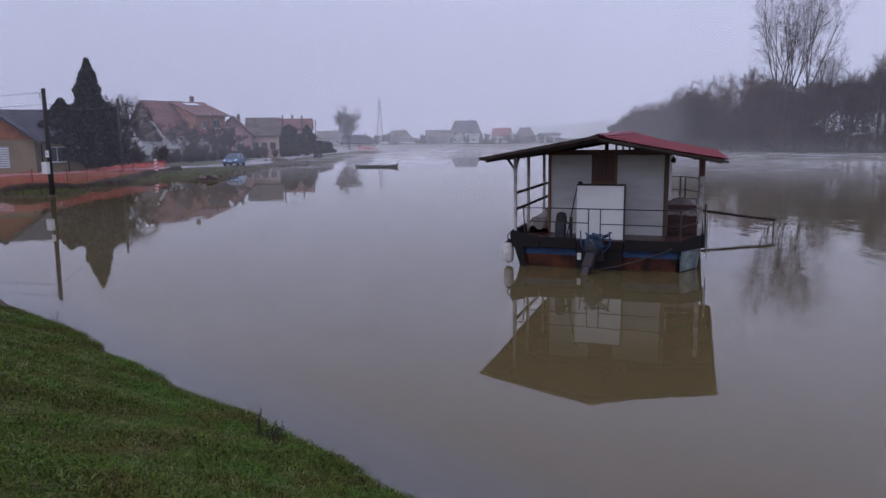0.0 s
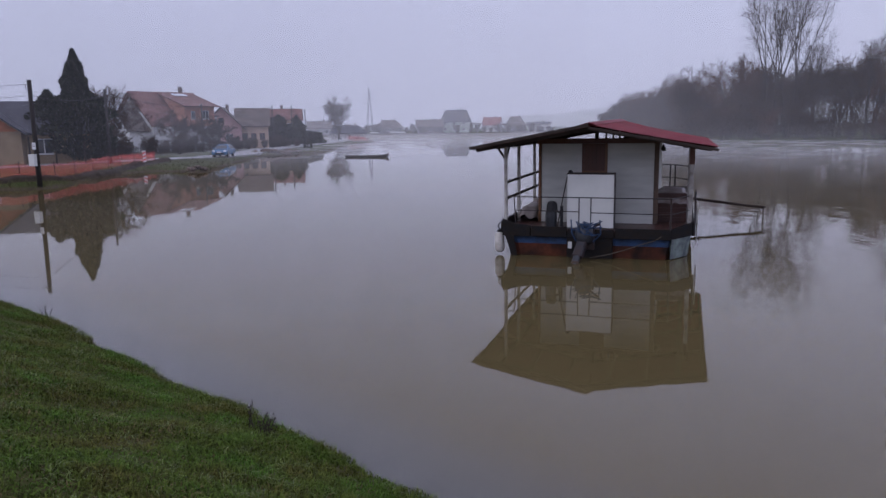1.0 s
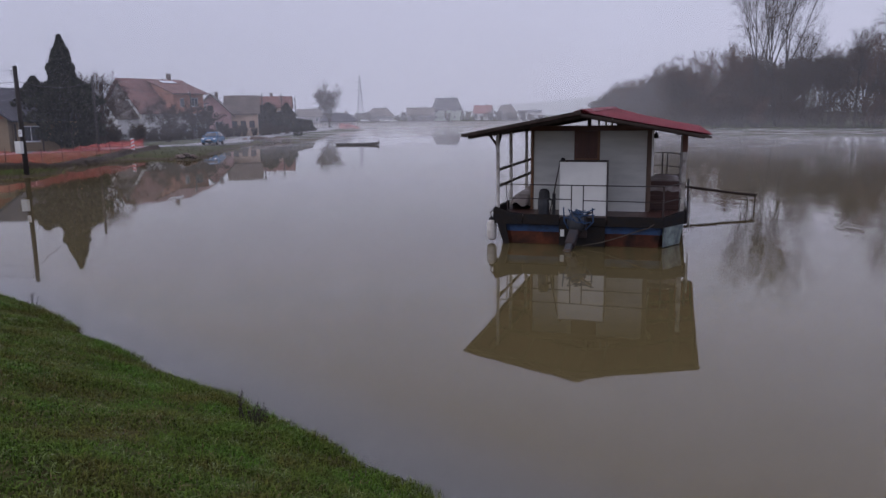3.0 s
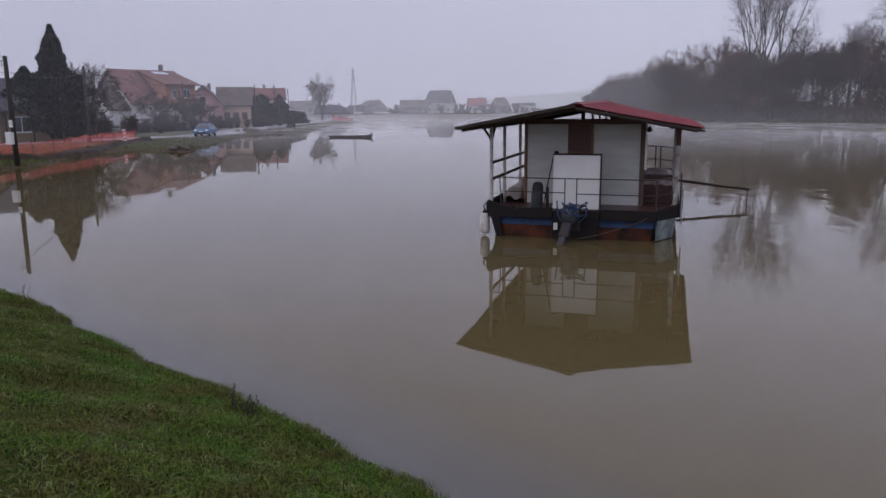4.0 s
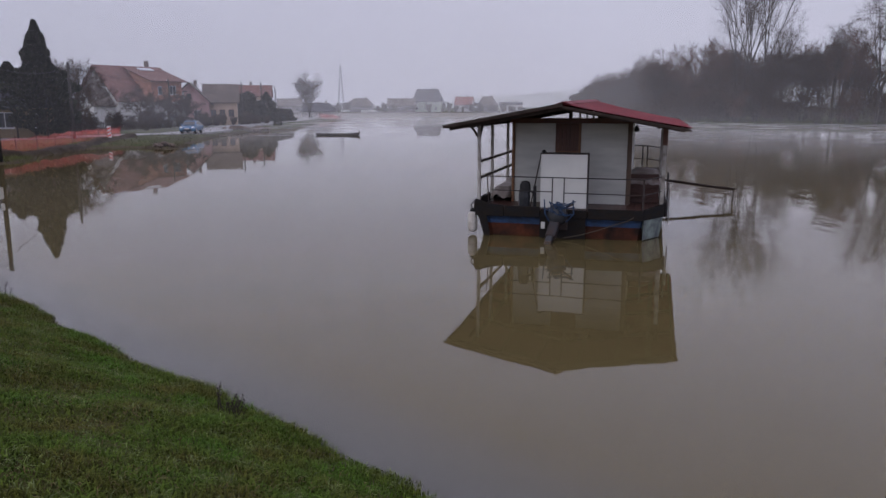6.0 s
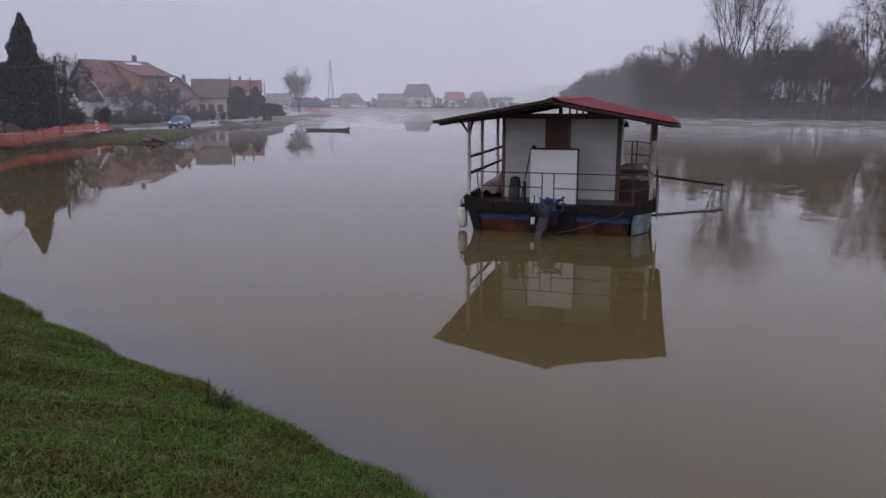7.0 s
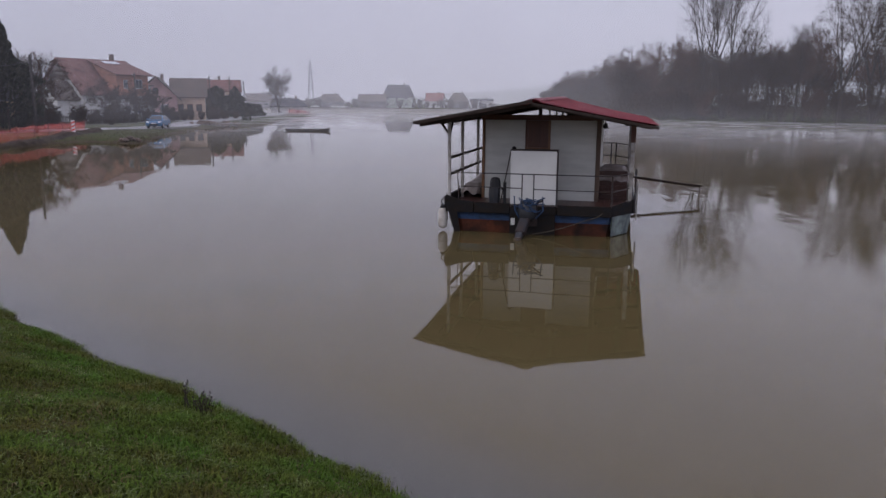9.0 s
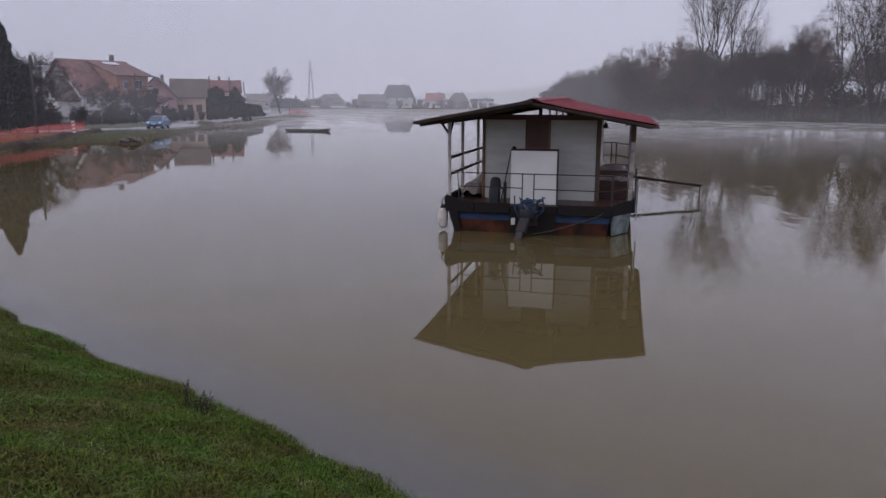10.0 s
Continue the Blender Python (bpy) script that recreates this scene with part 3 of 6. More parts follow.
def roof_sheet(sign):
    """One corrugated slope: waves along the eave, ribs running down the fall."""
    me, n = Shape(), 150
    for side in (0, 1):
        base = len(me.v)
        for i in range(n + 1):
            y = ROOF_L * i / n
            z = 0.022 * math.sin(i * math.pi / 2.0) - side * 0.012
            for k in range(4):
                f = k / 3
                sag = -0.03 * math.sin(math.pi * f) + 0.012 * math.sin(y * 2.1 + k)
                me.v.append((sign * (0.0 + (ROOF_W + 0.02 * math.sin(i * 2.3)) * f), y, RIDGE + (EAVE - RIDGE) * f + z + sag + 0.012 * y * (1 - f)))
        for i in range(n):
            for k in range(3):
                a = base + i * 4 + k
                me.f.append((a, a + 1, a + 5, a + 4))
    return me


def houseboat():
    boat = thing("houseboat", BOAT, "moored wooden houseboat with red roof and blue steel hull", "houseboat")
    # hull: a flat pontoon with cut corners, wider at the deck
    top = [(-2.38, 0.78), (-2.1, 0.66), (2.15, 0.66), (2.66, 1.55), (2.7, 11.0), (-2.5, 11.0), (-2.5, 1.1)]

    def ring(k, z):
        return [(x * k, 0.66 + (y - 0.66) * (1.0 if y < 5 else 0.99) + (1 - k) * 2.0, z) for x, y in top]

    def band(name, k0, z0, k1, z1, m, label):
        n, a, b = len(top), ring(k0, z0), ring(k1, z1)
        sh = Shape().add(a + b, [(i, (i + 1) % n, n + (i + 1) % n, n + i) for i in range(n)] + [tuple(range(n - 1, -1, -1)), tuple(range(n, 2 * n))])
        return part(name, sh, m, boat, label)

    band("hull_bottom", 0.90, -0.45, 0.955, 0.350, M_HULLRUST, "rusty red lower hull")
    band("hull_stripe", 0.957, 0.352, 0.975, 0.57, M_HULLBLUE, "faded blue painted stripe")
    band("rubbing_strake", 0.99, 0.572, 1.0, 0.70, M_HULLBLK, "black tarred rim of the hull")
    # pale cut corner plate
    part("corner_plate", Shape().add([(2.13, 0.74, 0.02), (2.57, 1.58, 0.02), (2.655, 1.53, 0.60), (2.165, 0.675, 0.60), (2.13, 0.9, 0.02), (2.5, 1.64, 0.02), (2.6, 1.6, 0.6), (2.1, 0.8, 0.6)],
                                     [(0, 1, 2, 3), (7, 6, 5, 4), (0, 4, 5, 1), (1, 5, 6, 2), (2, 6, 7, 3), (3, 7, 4, 0)]), M_HULLGREY, boat, "pale weathered blue corner plate")
    part("keel_rib", Shape().add([(-0.62, 0.62, -0.2), (0.62, 0.62, -0.2), (0.62, 0.62, 0.6), (-0.62, 0.62, 0.6), (-0.62, 0.9, -0.2), (0.62, 0.9, -0.2), (0.62, 0.9, 0.6), (-0.62, 0.9, 0.6)],
                                 [(0, 1, 2, 3), (7, 6, 5, 4), (0, 4, 5, 1), (1, 5, 6, 2), (2, 6, 7, 3), (3, 7, 4, 0)]), M_HULLBLK, boat, "dark motor well")
    # deck boards
    for i in range(26):
        x = -2.44 + i * 0.196
        y0 = 0.72 if -2.2 < x < 2.0 else (1.2 if x < 0 else 1.5)
        part("deck_board", Shape().box((x, y0, 0.70), (x + 0.188, 10.9, DECK + 0.004 * math.sin(i * 2.1))), M_DECK, boat)
    # raised front bulwark of old planks
    for i, (x0, x1, z1) in enumerate(((-1.62, -0.62, 0.85), (-0.60, 0.66, 0.80), (0.68, 2.14, 0.84))):
        part("bulwark_plank", Shape().box((x0, 0.60, 0.56), (x1, 0.68, z1)), M_HULLBLK, boat, "black weathered plank", 0.01)
    part("bulwark_plank", Shape().add([(2.15, 0.62, 0.58), (2.68, 1.52, 0.58), (2.68, 1.52, 0.92), (2.15, 0.62, 0.84), (2.1, 0.7, 0.58), (2.6, 1.58, 0.58), (2.6, 1.58, 0.92), (2.1, 0.7, 0.84)],
                                      [(0, 1, 2, 3), (7, 6, 5, 4), (0, 4, 5, 1), (1, 5, 6, 2), (2, 6, 7, 3), (3, 7, 4, 0)]), M_HULLBLK, boat, "black weathered plank")
    part("bulwark_plank", Shape().prism([(-2.44, 0.56), (-1.64, 0.56), (-1.64, 0.86), (-2.0, 0.90), (-2.44, 1.04)], 1, 0.60, 0.68), M_HULLBLK, boat, "black weathered plank", 0.008)
    # added black wedge: shade at the left hull end put into a shape
    part("hull_end", Shape().prism([(-2.36, 0.57), (-2.18, 0.0), (-2.02, 0.0), (-2.12, 0.57)], 1, 0.60, 0.655), M_HULLBLK, boat, "black wedge for the shade at the hull's end")
    part("bulwark_plank", Shape().box((-2.52, 0.78, 0.56), (-2.42, 10.9, 0.98)), M_HULLBLK, boat, "black weathered plank", 0.01)
    part("bulwark_plank", Shape().box((2.64, 1.6, 0.56), (2.72, 10.9, 0.95)), M_HULLBLK, boat, "black weathered plank", 0.01)
    # cabin
    x0, x1, y0, y1 = -1.74, 1.62, 2.5, 8.2
    hx0, hx1, hz = -0.44, 0.24, 2.27
    cab = part("cabin", Shape().box((x0 + 0.02, y0 + 0.04, DECK), (x1 - 0.02, y1 - 0.04, 3.08)), M_BOARD, boat, "white boarded cabin")
    z = DECK
    while z < 3.02:
        zt = min(z + 0.205, 3.08)
        for a, b in ([(x0 + 0.09, x1 - 0.03)] if zt <= hz + 0.02 else [(x0 + 0.09, hx0 - 0.02), (hx1 + 0.02, x1 - 0.03)]):
            part("siding_board", Shape().add([(a, y0 - 0.012, z + 0.001), (b, y0 - 0.012, z + 0.001), (b, y0 - 0.004, zt - 0.001), (a, y0 - 0.004, zt - 0.001),
                                              (a, y0 + 0.04, z + 0.003), (b, y0 + 0.04, z + 0.003), (b, y0 + 0.04, zt - 0.003), (a, y0 + 0.04, zt - 0.003)],
                                             [(0, 1, 2, 3), (7, 6, 5, 4), (0, 4, 5, 1), (1, 5, 6, 2), (2, 6, 7, 3), (3, 7, 4, 0)]), M_BOARD, cab)
        for xs in (x0, x1):
            part("siding_board", Shape().box((xs - 0.012, y0 + 0.09, z + 0.003), (xs + 0.02, y1 - 0.05, zt - 0.003)), M_BOARD, cab)
        z += 0.205
    part("corner_post", Shape().box((x0 - 0.02, y0 - 0.03, DECK), (x0 + 0.06, y0 + 0.08, 3.1)), M_WOOD2, cab, "golden wooden corner post", 0.008)
    part("corner_post", Shape().box((x1 - 0.03, y0 - 0.03, DECK), (x1 + 0.10, y0 + 0.08, 3.1)), M_POSTBROWN, cab, "brown wooden corner post", 0.008)
    part("tie_beam", Shape().box((x0 - 0.05, y0 - 0.05, 3.085), (x1 + 0.12, y0 + 0.06, 3.235)), M_WOOD, boat, "reddish brown wooden beam", 0.01)
    # shutter in the cabin's end wall
    sh = part("shutter", Shape().box((hx0, y0 - 0.02, hz), (hx1, y0 + 0.03, 3.08)), M_WOOD, boat, "closed reddish wooden shutter")
    for k in range(5):
        a = hx0 + 0.06 + k * 0.113
        part("shutter_slat", Shape().box((a, y0 - 0.034, hz + 0.07), (a + 0.106, y0 - 0.018, 3.02)), M_WOOD, sh, "", 0.004)
    for lo, hi in (((hx0 - 0.03, y0 - 0.045, hz - 0.04), (hx1 + 0.03, y0 - 0.01, hz + 0.02)), ((hx0 - 0.03, y0 - 0.045, hz + 0.022), (hx0 + 0.04, y0 - 0.01, 3.083)), ((hx1 - 0.04, y0 - 0.045, hz + 0.022), (hx1 + 0.03, y0 - 0.01, 3.083))):
        part("shutter_frame", Shape().box(lo, hi), M_WOOD2 if hi[2] < 2.4 or lo[0] > 0 else M_WOOD, sh)
    # roof
    for s in (-1, 1):
        part("roof_sheet", roof_sheet(s), M_ROOFRED, boat, "red corrugated roof sheet")
    part("ridge_cap", Shape().add([(x, y, RIDGE + dz + 0.012 * y) for y in (-0.03, ROOF_L + 0.02) for x, dz in ((-0.2, -0.01), (0, 0.045), (0.2, -0.01), (0.19, 0.0), (0, 0.06), (-0.19, 0.0))],
                                  [(0, 1, 2, 3, 4, 5), (11, 10, 9, 8, 7, 6)] + [(i, (i + 1) % 6, 6 + (i + 1) % 6, 6 + i) for i in range(6)]), M_ROOFRED, boat, "red sheet ridge cap")
    part("barge_board", Shape().bar((0.0, -0.03, RIDGE - 0.02), (-ROOF_W - 0.02, -0.03, EAVE - 0.02), 0.03, 0.085), M_DARKWOOD, boat, "dark weathered barge board")
    part("barge_board", Shape().bar((0.0, -0.03, RIDGE - 0.085), (ROOF_W + 0.02, -0.03, EAVE - 0.085), 0.03, 0.06), M_DARKWOOD, boat, "dark weathered barge board")
    # rafters and purlins below the sheets
    fall = (EAVE - RIDGE) / ROOF_W
    for y in (0.16, 2.52, 4.9, 7.4, 10.4):
        for s in (-1, 1):
            part("rafter", Shape().bar((0, y, RIDGE - 0.115), (s * (ROOF_W - 0.12), y, RIDGE - 0.105 + fall * (ROOF_W - 0.12)), 0.06, 0.09), M_DARKWOOD, boat, "dark weathered rafter")
    for s in (-1, 1):
        for f in (0.18, 0.5, 0.78, 0.97):
            x = s * ROOF_W * f
            part("purlin", Shape().bar((x, 0.0, RIDGE - 0.055 + fall * abs(x)), (x, ROOF_L, RIDGE - 0.055 + fall * abs(x)), 0.06, 0.05), M_DARKWOOD, boat, "dark roof batten")
    for s in (-1, 1):
        part("eave_beam", Shape().bar((s * 2.42, 0.1, 3.07), (s * 2.42, ROOF_L - 0.1, 3.07), 0.09, 0.11), M_DARKWOOD, boat, "dark eave beam")
    part("king_post", Shape().bar((-0.05, 2.5, 3.23), (-0.05, 2.5, 3.55), 0.10, 0.10), M_DARKWOOD, boat)
    for x in (0.22, 0.42, 0.60):
        part("strut", Shape().bar((x, 2.5, 3.23), (x, 2.5, 3.50 - x * 0.1), 0.05, 0.05), M_POSTW if x > 0.3 else M_DARKWOOD, boat)
    part("gable_board", Shape().add([(0.72, 2.48, 3.23), (1.72, 2.48, 3.23), (1.72, 2.48, 3.25), (0.72, 2.48, 3.43), (0.72, 2.52, 3.23), (1.72, 2.52, 3.23), (1.72, 2.52, 3.25), (0.72, 2.52, 3.43)],
                                    [(0, 1, 2, 3), (7, 6, 5, 4), (0, 4, 5, 1), (1, 5, 6, 2), (2, 6, 7, 3), (3, 7, 4, 0)]), M_DARKWOOD, boat)
    # posts
    for i, y in enumerate((0.74, 2.5, 5.0, 8.0, 10.5)):
        part("post", Shape().bar((-2.36, y, 0.74), (-2.37, y, 3.05), 0.085, 0.085), M_POSTW, boat, "peeling white wooden post", 0.01)
    for i, y in enumerate((1.72, 6.2, 10.5)):
        part("post", Shape().bar((2.60, y, 0.74), (2.62, y, 3.05), 0.11, 0.11), M_POSTW, boat, "peeling white wooden post", 0.01)
    part("post_sleeve", Shape().box((2.545, 1.655, 2.52), (2.685, 1.79, 3.04)), M_WOOD, boat, "reddish painted upper post")
    part("brace", Shape().bar((-2.38, 0.74, 2.72), (-2.62, 0.72, 3.06), 0.06, 0.06), M_DARKWOOD, boat)
    part("brace", Shape().bar((-2.36, 0.80, 2.75), (-2.36, 1.15, 3.05), 0.05, 0.05), M_DARKWOOD, boat)
    # side rails
    for z in (2.06, 1.60):
        part("side_rail", Shape().bar((-2.36, 0.70, z), (-2.36, 10.5, z), 0.05, 0.07), M_DARKWOOD, boat, "dark wooden side rail")
    # front railing of thin iron
    r = 0.016
    part("railing", Shape().path([(-2.34, 0.72, 1.66), (2.12, 0.66, 1.66), (2.58, 1.66, 1.66)], r), M_IRON, boat, "thin dark iron railing")
    part("railing", Shape().path([(-2.1, 0.71, 1.28), (-0.30, 0.68, 1.27)], r * 0.9), M_IRON, boat)
    part("railing", Shape().path([(0.02, 0.68, 1.25), (2.12, 0.66, 1.24), (2.58, 1.66, 1.26)], r * 0.9), M_IRON, boat)
    for x, lean in ((-2.12, 0.06), (-0.30, 0), (0.02, 0), (2.12, 0.0)):
        part("railing_post", Shape().tube((x + lean, 0.68, 0.8), (x, 0.68, 1.665), r if x < 2 else 0.024), M_IRON, boat)
    # rails at the far end
    for z in (2.10, 1.62):
        part("railing", Shape().path([(1.45, 9.6, z), (2.1, 9.6, z), (2.62, 9.0, z - 0.05)], r * 1.2), M_IRON, boat)
    for x in (1.5, 1.92, 2.1):
        part("railing_post", Shape().tube((x, 9.6, 0.74), (x, 9.6, 2.11), 0.025), M_IRON, boat)
    part("landing_stage", Shape().box((1.35, 8.6, 1.06), (2.45, 9.5, 1.2)), M_DARKWOOD, boat, "dark wooden platform", 0.01)
    part("side_pole", Shape().tube((2.74, 1.75, 0.55), (2.74, 1.75, 1.78), 0.028), M_IRON, boat, "dark iron pole")
    part("side_pole", Shape().tube((2.80, 1.9, 0.30), (2.80, 1.9, 1.45), 0.02), M_POSTW, boat)
    # lamp below the roof
    part("lamp", Shape().lathe((1.83, 2.42, 2.86), [(0.03, 0), (0.075, 0.02), (0.065, 0.1), (0.02, 0.16), (0.015, 0.2)], 10), M_RUBBER, boat, "black lamp under the eave", smooth=True)
    return boat


houseboat()


def on_boat(x, y, z, turn=0):
    return BOAT @ pose(x, y, z, 0, 0, turn)


def fridge():
    t = thing("white_cabinet", on_boat(-0.06, 1.2, DECK), "tall white enamel cabinet standing on the deck", "cabinet")
    part("body", Shape().box((-0.65, 0.03, 0.0), (0.65, 0.42, 1.53)), M_HULLGREY, t, "dull grey side panels", 0.012)
    part("front_panel", Shape().box((-0.645, 0.0, 0.015), (0.645, 0.028, 1.51)), M_WHITE, t, "white front", 0.006)
    part("top_edge", Shape().box((-0.66, -0.006, 1.512), (0.663, 0.43, 1.54)), M_IRON, t, "dark top edge", 0.006)
    part("side_edge", Shape().box((0.648, -0.004, 0.02), (0.662, 0.4, 1.51)), M_IRON, t)
    return t


fridge()


def stern_engine():
    t = thing("outboard_motor", on_boat(-0.1, 0.46, 0.0) @ Matrix.Scale(1.22, 4), "old dark outboard motor hung on the stern", "outboard motor")
    part("cowl", Shape().lathe((-0.02, 0.0, 0.36), [(0.15, 0), (0.2, 0.06), (0.21, 0.2), (0.19, 0.33), (0.13, 0.42), (0.04, 0.45)], 12), M_MOTOR, t, smooth=True)
    part("leg", Shape().bar((-0.02, 0.02, 0.50), (-0.11, -0.42, 0.10), 0.22, 0.17), M_IRON, t, "grey drive leg", 0.03)
    part("gear_case", Shape().bar((-0.10, -0.36, 0.16), (-0.17, -0.62, -0.10), 0.15, 0.13), M_MOTOR, t, "dark gear case", 0.03)
    part("skeg", Shape().prism([(-0.26, -0.12), (-0.06, -0.12), (-0.06, 0.06), (-0.20, 0.05)], 1, -0.60, -0.55), M_POSTBROWN, t, "pale worn skeg", 0.01)
    part("bracket", Shape().box((-0.2, 0.08, 0.2), (0.2, 0.16, 0.72)), M_IRON, t, "", 0.01)
    part("tiller", Shape().tube((0.05, 0.0, 0.66), (0.34, -0.16, 0.82), 0.02), M_IRON, t)
    rnd = random.Random(3)
    for k in range(14):
        a = (rnd.uniform(-0.3, 0.1), rnd.uniform(-0.2, -0.08), rnd.uniform(0.62, 0.9))
        b = (rnd.uniform(0.0, 0.4), rnd.uniform(-0.2, -0.08), rnd.uniform(0.55, 0.88))
        mid = ((a[0] + b[0]) / 2, -0.23, (a[2] + b[2]) / 2 - 0.06)
        part("lashing", Shape().path([a, mid, b], 0.012, 5), M_BLUEROPE, t, "blue rope")
    for x in (-0.3, 0.33):
        part("lashing", Shape().path([(x, -0.1, 0.9), (x + 0.03, -0.16, 0.6), (x * 0.6, -0.12, 0.42)], 0.016, 5), M_BLUEROPE, t, "blue rope")
    return t


stern_engine()


def cloth(parent, x0, y0, x1, y1, z, rise, seed):
    """A crumpled sheet over something flat, hanging down at its edges."""
    rnd, sh, nx, ny = random.Random(seed), Shape(), 8, 14
    top = []
    for i in range(nx + 1):
        for j in range(ny + 1):
            u, v = i / nx, j / ny
            edge = min(u, 1 - u, v, 1 - v) < 0.01
            bulge = rise * math.sin(math.pi * u) * (0.5 + 0.5 * math.sin(2 + 5 * v + seed)) + rnd.uniform(-0.02, 0.02)
            top.append((x0 + (x1 - x0) * u + rnd.uniform(-0.01, 0.01), y0 + (y1 - y0) * v, z + bulge - (0.22 + 0.12 * rnd.random() if edge else 0)))
    low = [(x, y, c - 0.012) for x, y, c in top]
    w = ny + 1
    quads = [(i * w + j, i * w + j + 1, (i + 1) * w + j + 1, (i + 1) * w + j) for i in range(nx) for j in range(ny)]
    k = len(top)
    sh.add(top + low, quads + [tuple(k + a for a in q[::-1]) for q in quads])
    return part("cover", sh, M_TARP, parent, "crumpled grey tarpaulin", smooth=True)


def small_things():
    t = thing("spare_engine", on_boat(-1.16, 1.25, DECK), "old black boat engine standing on the deck", "engine")
    part("block", Shape().lathe((0, 0, 0), [(0.15, 0), (0.16, 0.1), (0.17, 0.3), (0.16, 0.4), (0.16, 0.48)], 8), M_MOTOR, t, "grey worn block")
    part("head", Shape().lathe((0.02, 0, 0.44), [(0.13, 0), (0.16, 0.06), (0.15, 0.2), (0.12, 0.28), (0.06, 0.31)], 9), M_RUBBER, t, "black cover")
    part("lever", Shape().tube((0.1, -0.05, 0.5), (0.26, -0.1, 0.44), 0.03), M_RUBBER, t)
    p = thing("drain_pipe", on_boat(-0.86, 1.22, DECK), "short black pipe beside the white cabinet", "pipe")
    part("pipe", Shape().tube((0, 0, 0), (0, 0, 0.62), 0.045, n=10), M_RUBBER, p)
    b = thing("boat_hook", on_boat(-0.9, 1.18, DECK), "thin pole leaning on the white cabinet", "pole")
    part("shaft", Shape().tube((-0.08, 0, 0), (0.20, 0.1, 1.55), 0.016), M_DARKWOOD, b)
    part("head", Shape().lathe((0.26, 0.16, 1.545), [(0.06, 0), (0.07, 0.03), (0.05, 0.06), (0.02, 0.08)], 8), M_RUBBER, b)
    f = thing("fender", on_boat(-2.56, 0.80, 0.05) @ Matrix.Scale(1.12, 4), "dirty white cylindrical boat fender on a rope", "fender")
    part("body", Shape().lathe((0, 0, 0), [(0.05, 0), (0.11, 0.05), (0.125, 0.12), (0.125, 0.43), (0.1, 0.5), (0.04, 0.53)], 14), M_FENDER, f, smooth=True)
    part("cap", Shape().lathe((0, 0, 0.53), [(0.07, 0), (0.075, 0.04), (0.03, 0.08)], 10), M_RUBBER, f, "black end cap")
    part("rope", Shape().path([(0, 0, 0.6), (-0.05, 0, 0.7), (0.03, 0.0, 0.78), (0.14, 0.02, 0.66), (0.2, 0.05, 0.9)], 0.018), M_RUBBER, f)
    c = thing("paper_tag", on_boat(-0.53, 0.585, 0.26), "small white plate on the stern", "plate")
    part("plate", Shape().box((-0.05, 0, 0), (0.06, 0.012, 0.19)), M_WHITE, c, "", 0.004)
    r = thing("mooring_rope", on_boat(0, 0, 0), "slack pale mooring rope along the stern", "rope")
    part("rope", Shape().path([(0.05, 0.42, 0.05), (0.5, 0.52, 0.13), (0.95, 0.55, 0.27), (1.35, 0.56, 0.42), (1.75, 0.57, 0.56), (1.9, 0.6, 0.66)], 0.013), M_ROPE, r)
    d = thing("covered_crate", on_boat(2.0, 3.0, DECK), "reddish brown crate under a grey tarpaulin", "crate")
    for k in range(6):
        part("slat", Shape().box((-0.36, 0, 0.02 + k * 0.14), (0.52, 0.025, 0.145 + k * 0.14)), M_DECK, d, "", 0.006)
    part("body", Shape().box((-0.34, 0.03, 0.0), (0.50, 1.6, 0.86)), M_DECK, d)
    cloth(d, -0.40, -0.05, 0.57, 1.7, 0.87, 0.10, 3)
    e = thing("bench", on_boat(2.02, 5.4, DECK), "dark wooden bench by the cabin", "bench")
    part("seat", Shape().box((-0.3, 0, 0.62), (0.5, 2.5, 0.68)), M_DARKWOOD, e, "", 0.01)
    for y in (0.05, 2.35):
        for x in (-0.26, 0.42):
            part("leg", Shape().box((x, y, 0), (x + 0.06, y + 0.06, 0.62)), M_DARKWOOD, e)
    g = thing("tarpaulin_heap", on_boat(-2.06, 2.3, DECK), "grey tarpaulin thrown over gear along the cabin", "tarpaulin")
    cloth(g, -0.30, 0, 0.28, 4.2, 0.40, 0.26, 8)
    k = thing("boom", on_boat(2.56, 10.2, 0.80), "long weathered pole reaching out over the water", "pole")
    part("spar", Shape().tube((0, 0, 0), (2.72, 0.05, -0.33), 0.055, 0.045, 8), M_DARKWOOD, k)
    part("spar_end", Shape().bar((2.3, 0.05, -0.24), (2.82, 0.05, -0.31), 0.09, 0.05), M_DARKWOOD, k, "", 0.01)
    part("stake", Shape().tube((2.72, 0.05, -0.33), (2.70, 0.05, -1.4), 0.026), M_DARKWOOD, k, "thin stake in the water")


small_things()

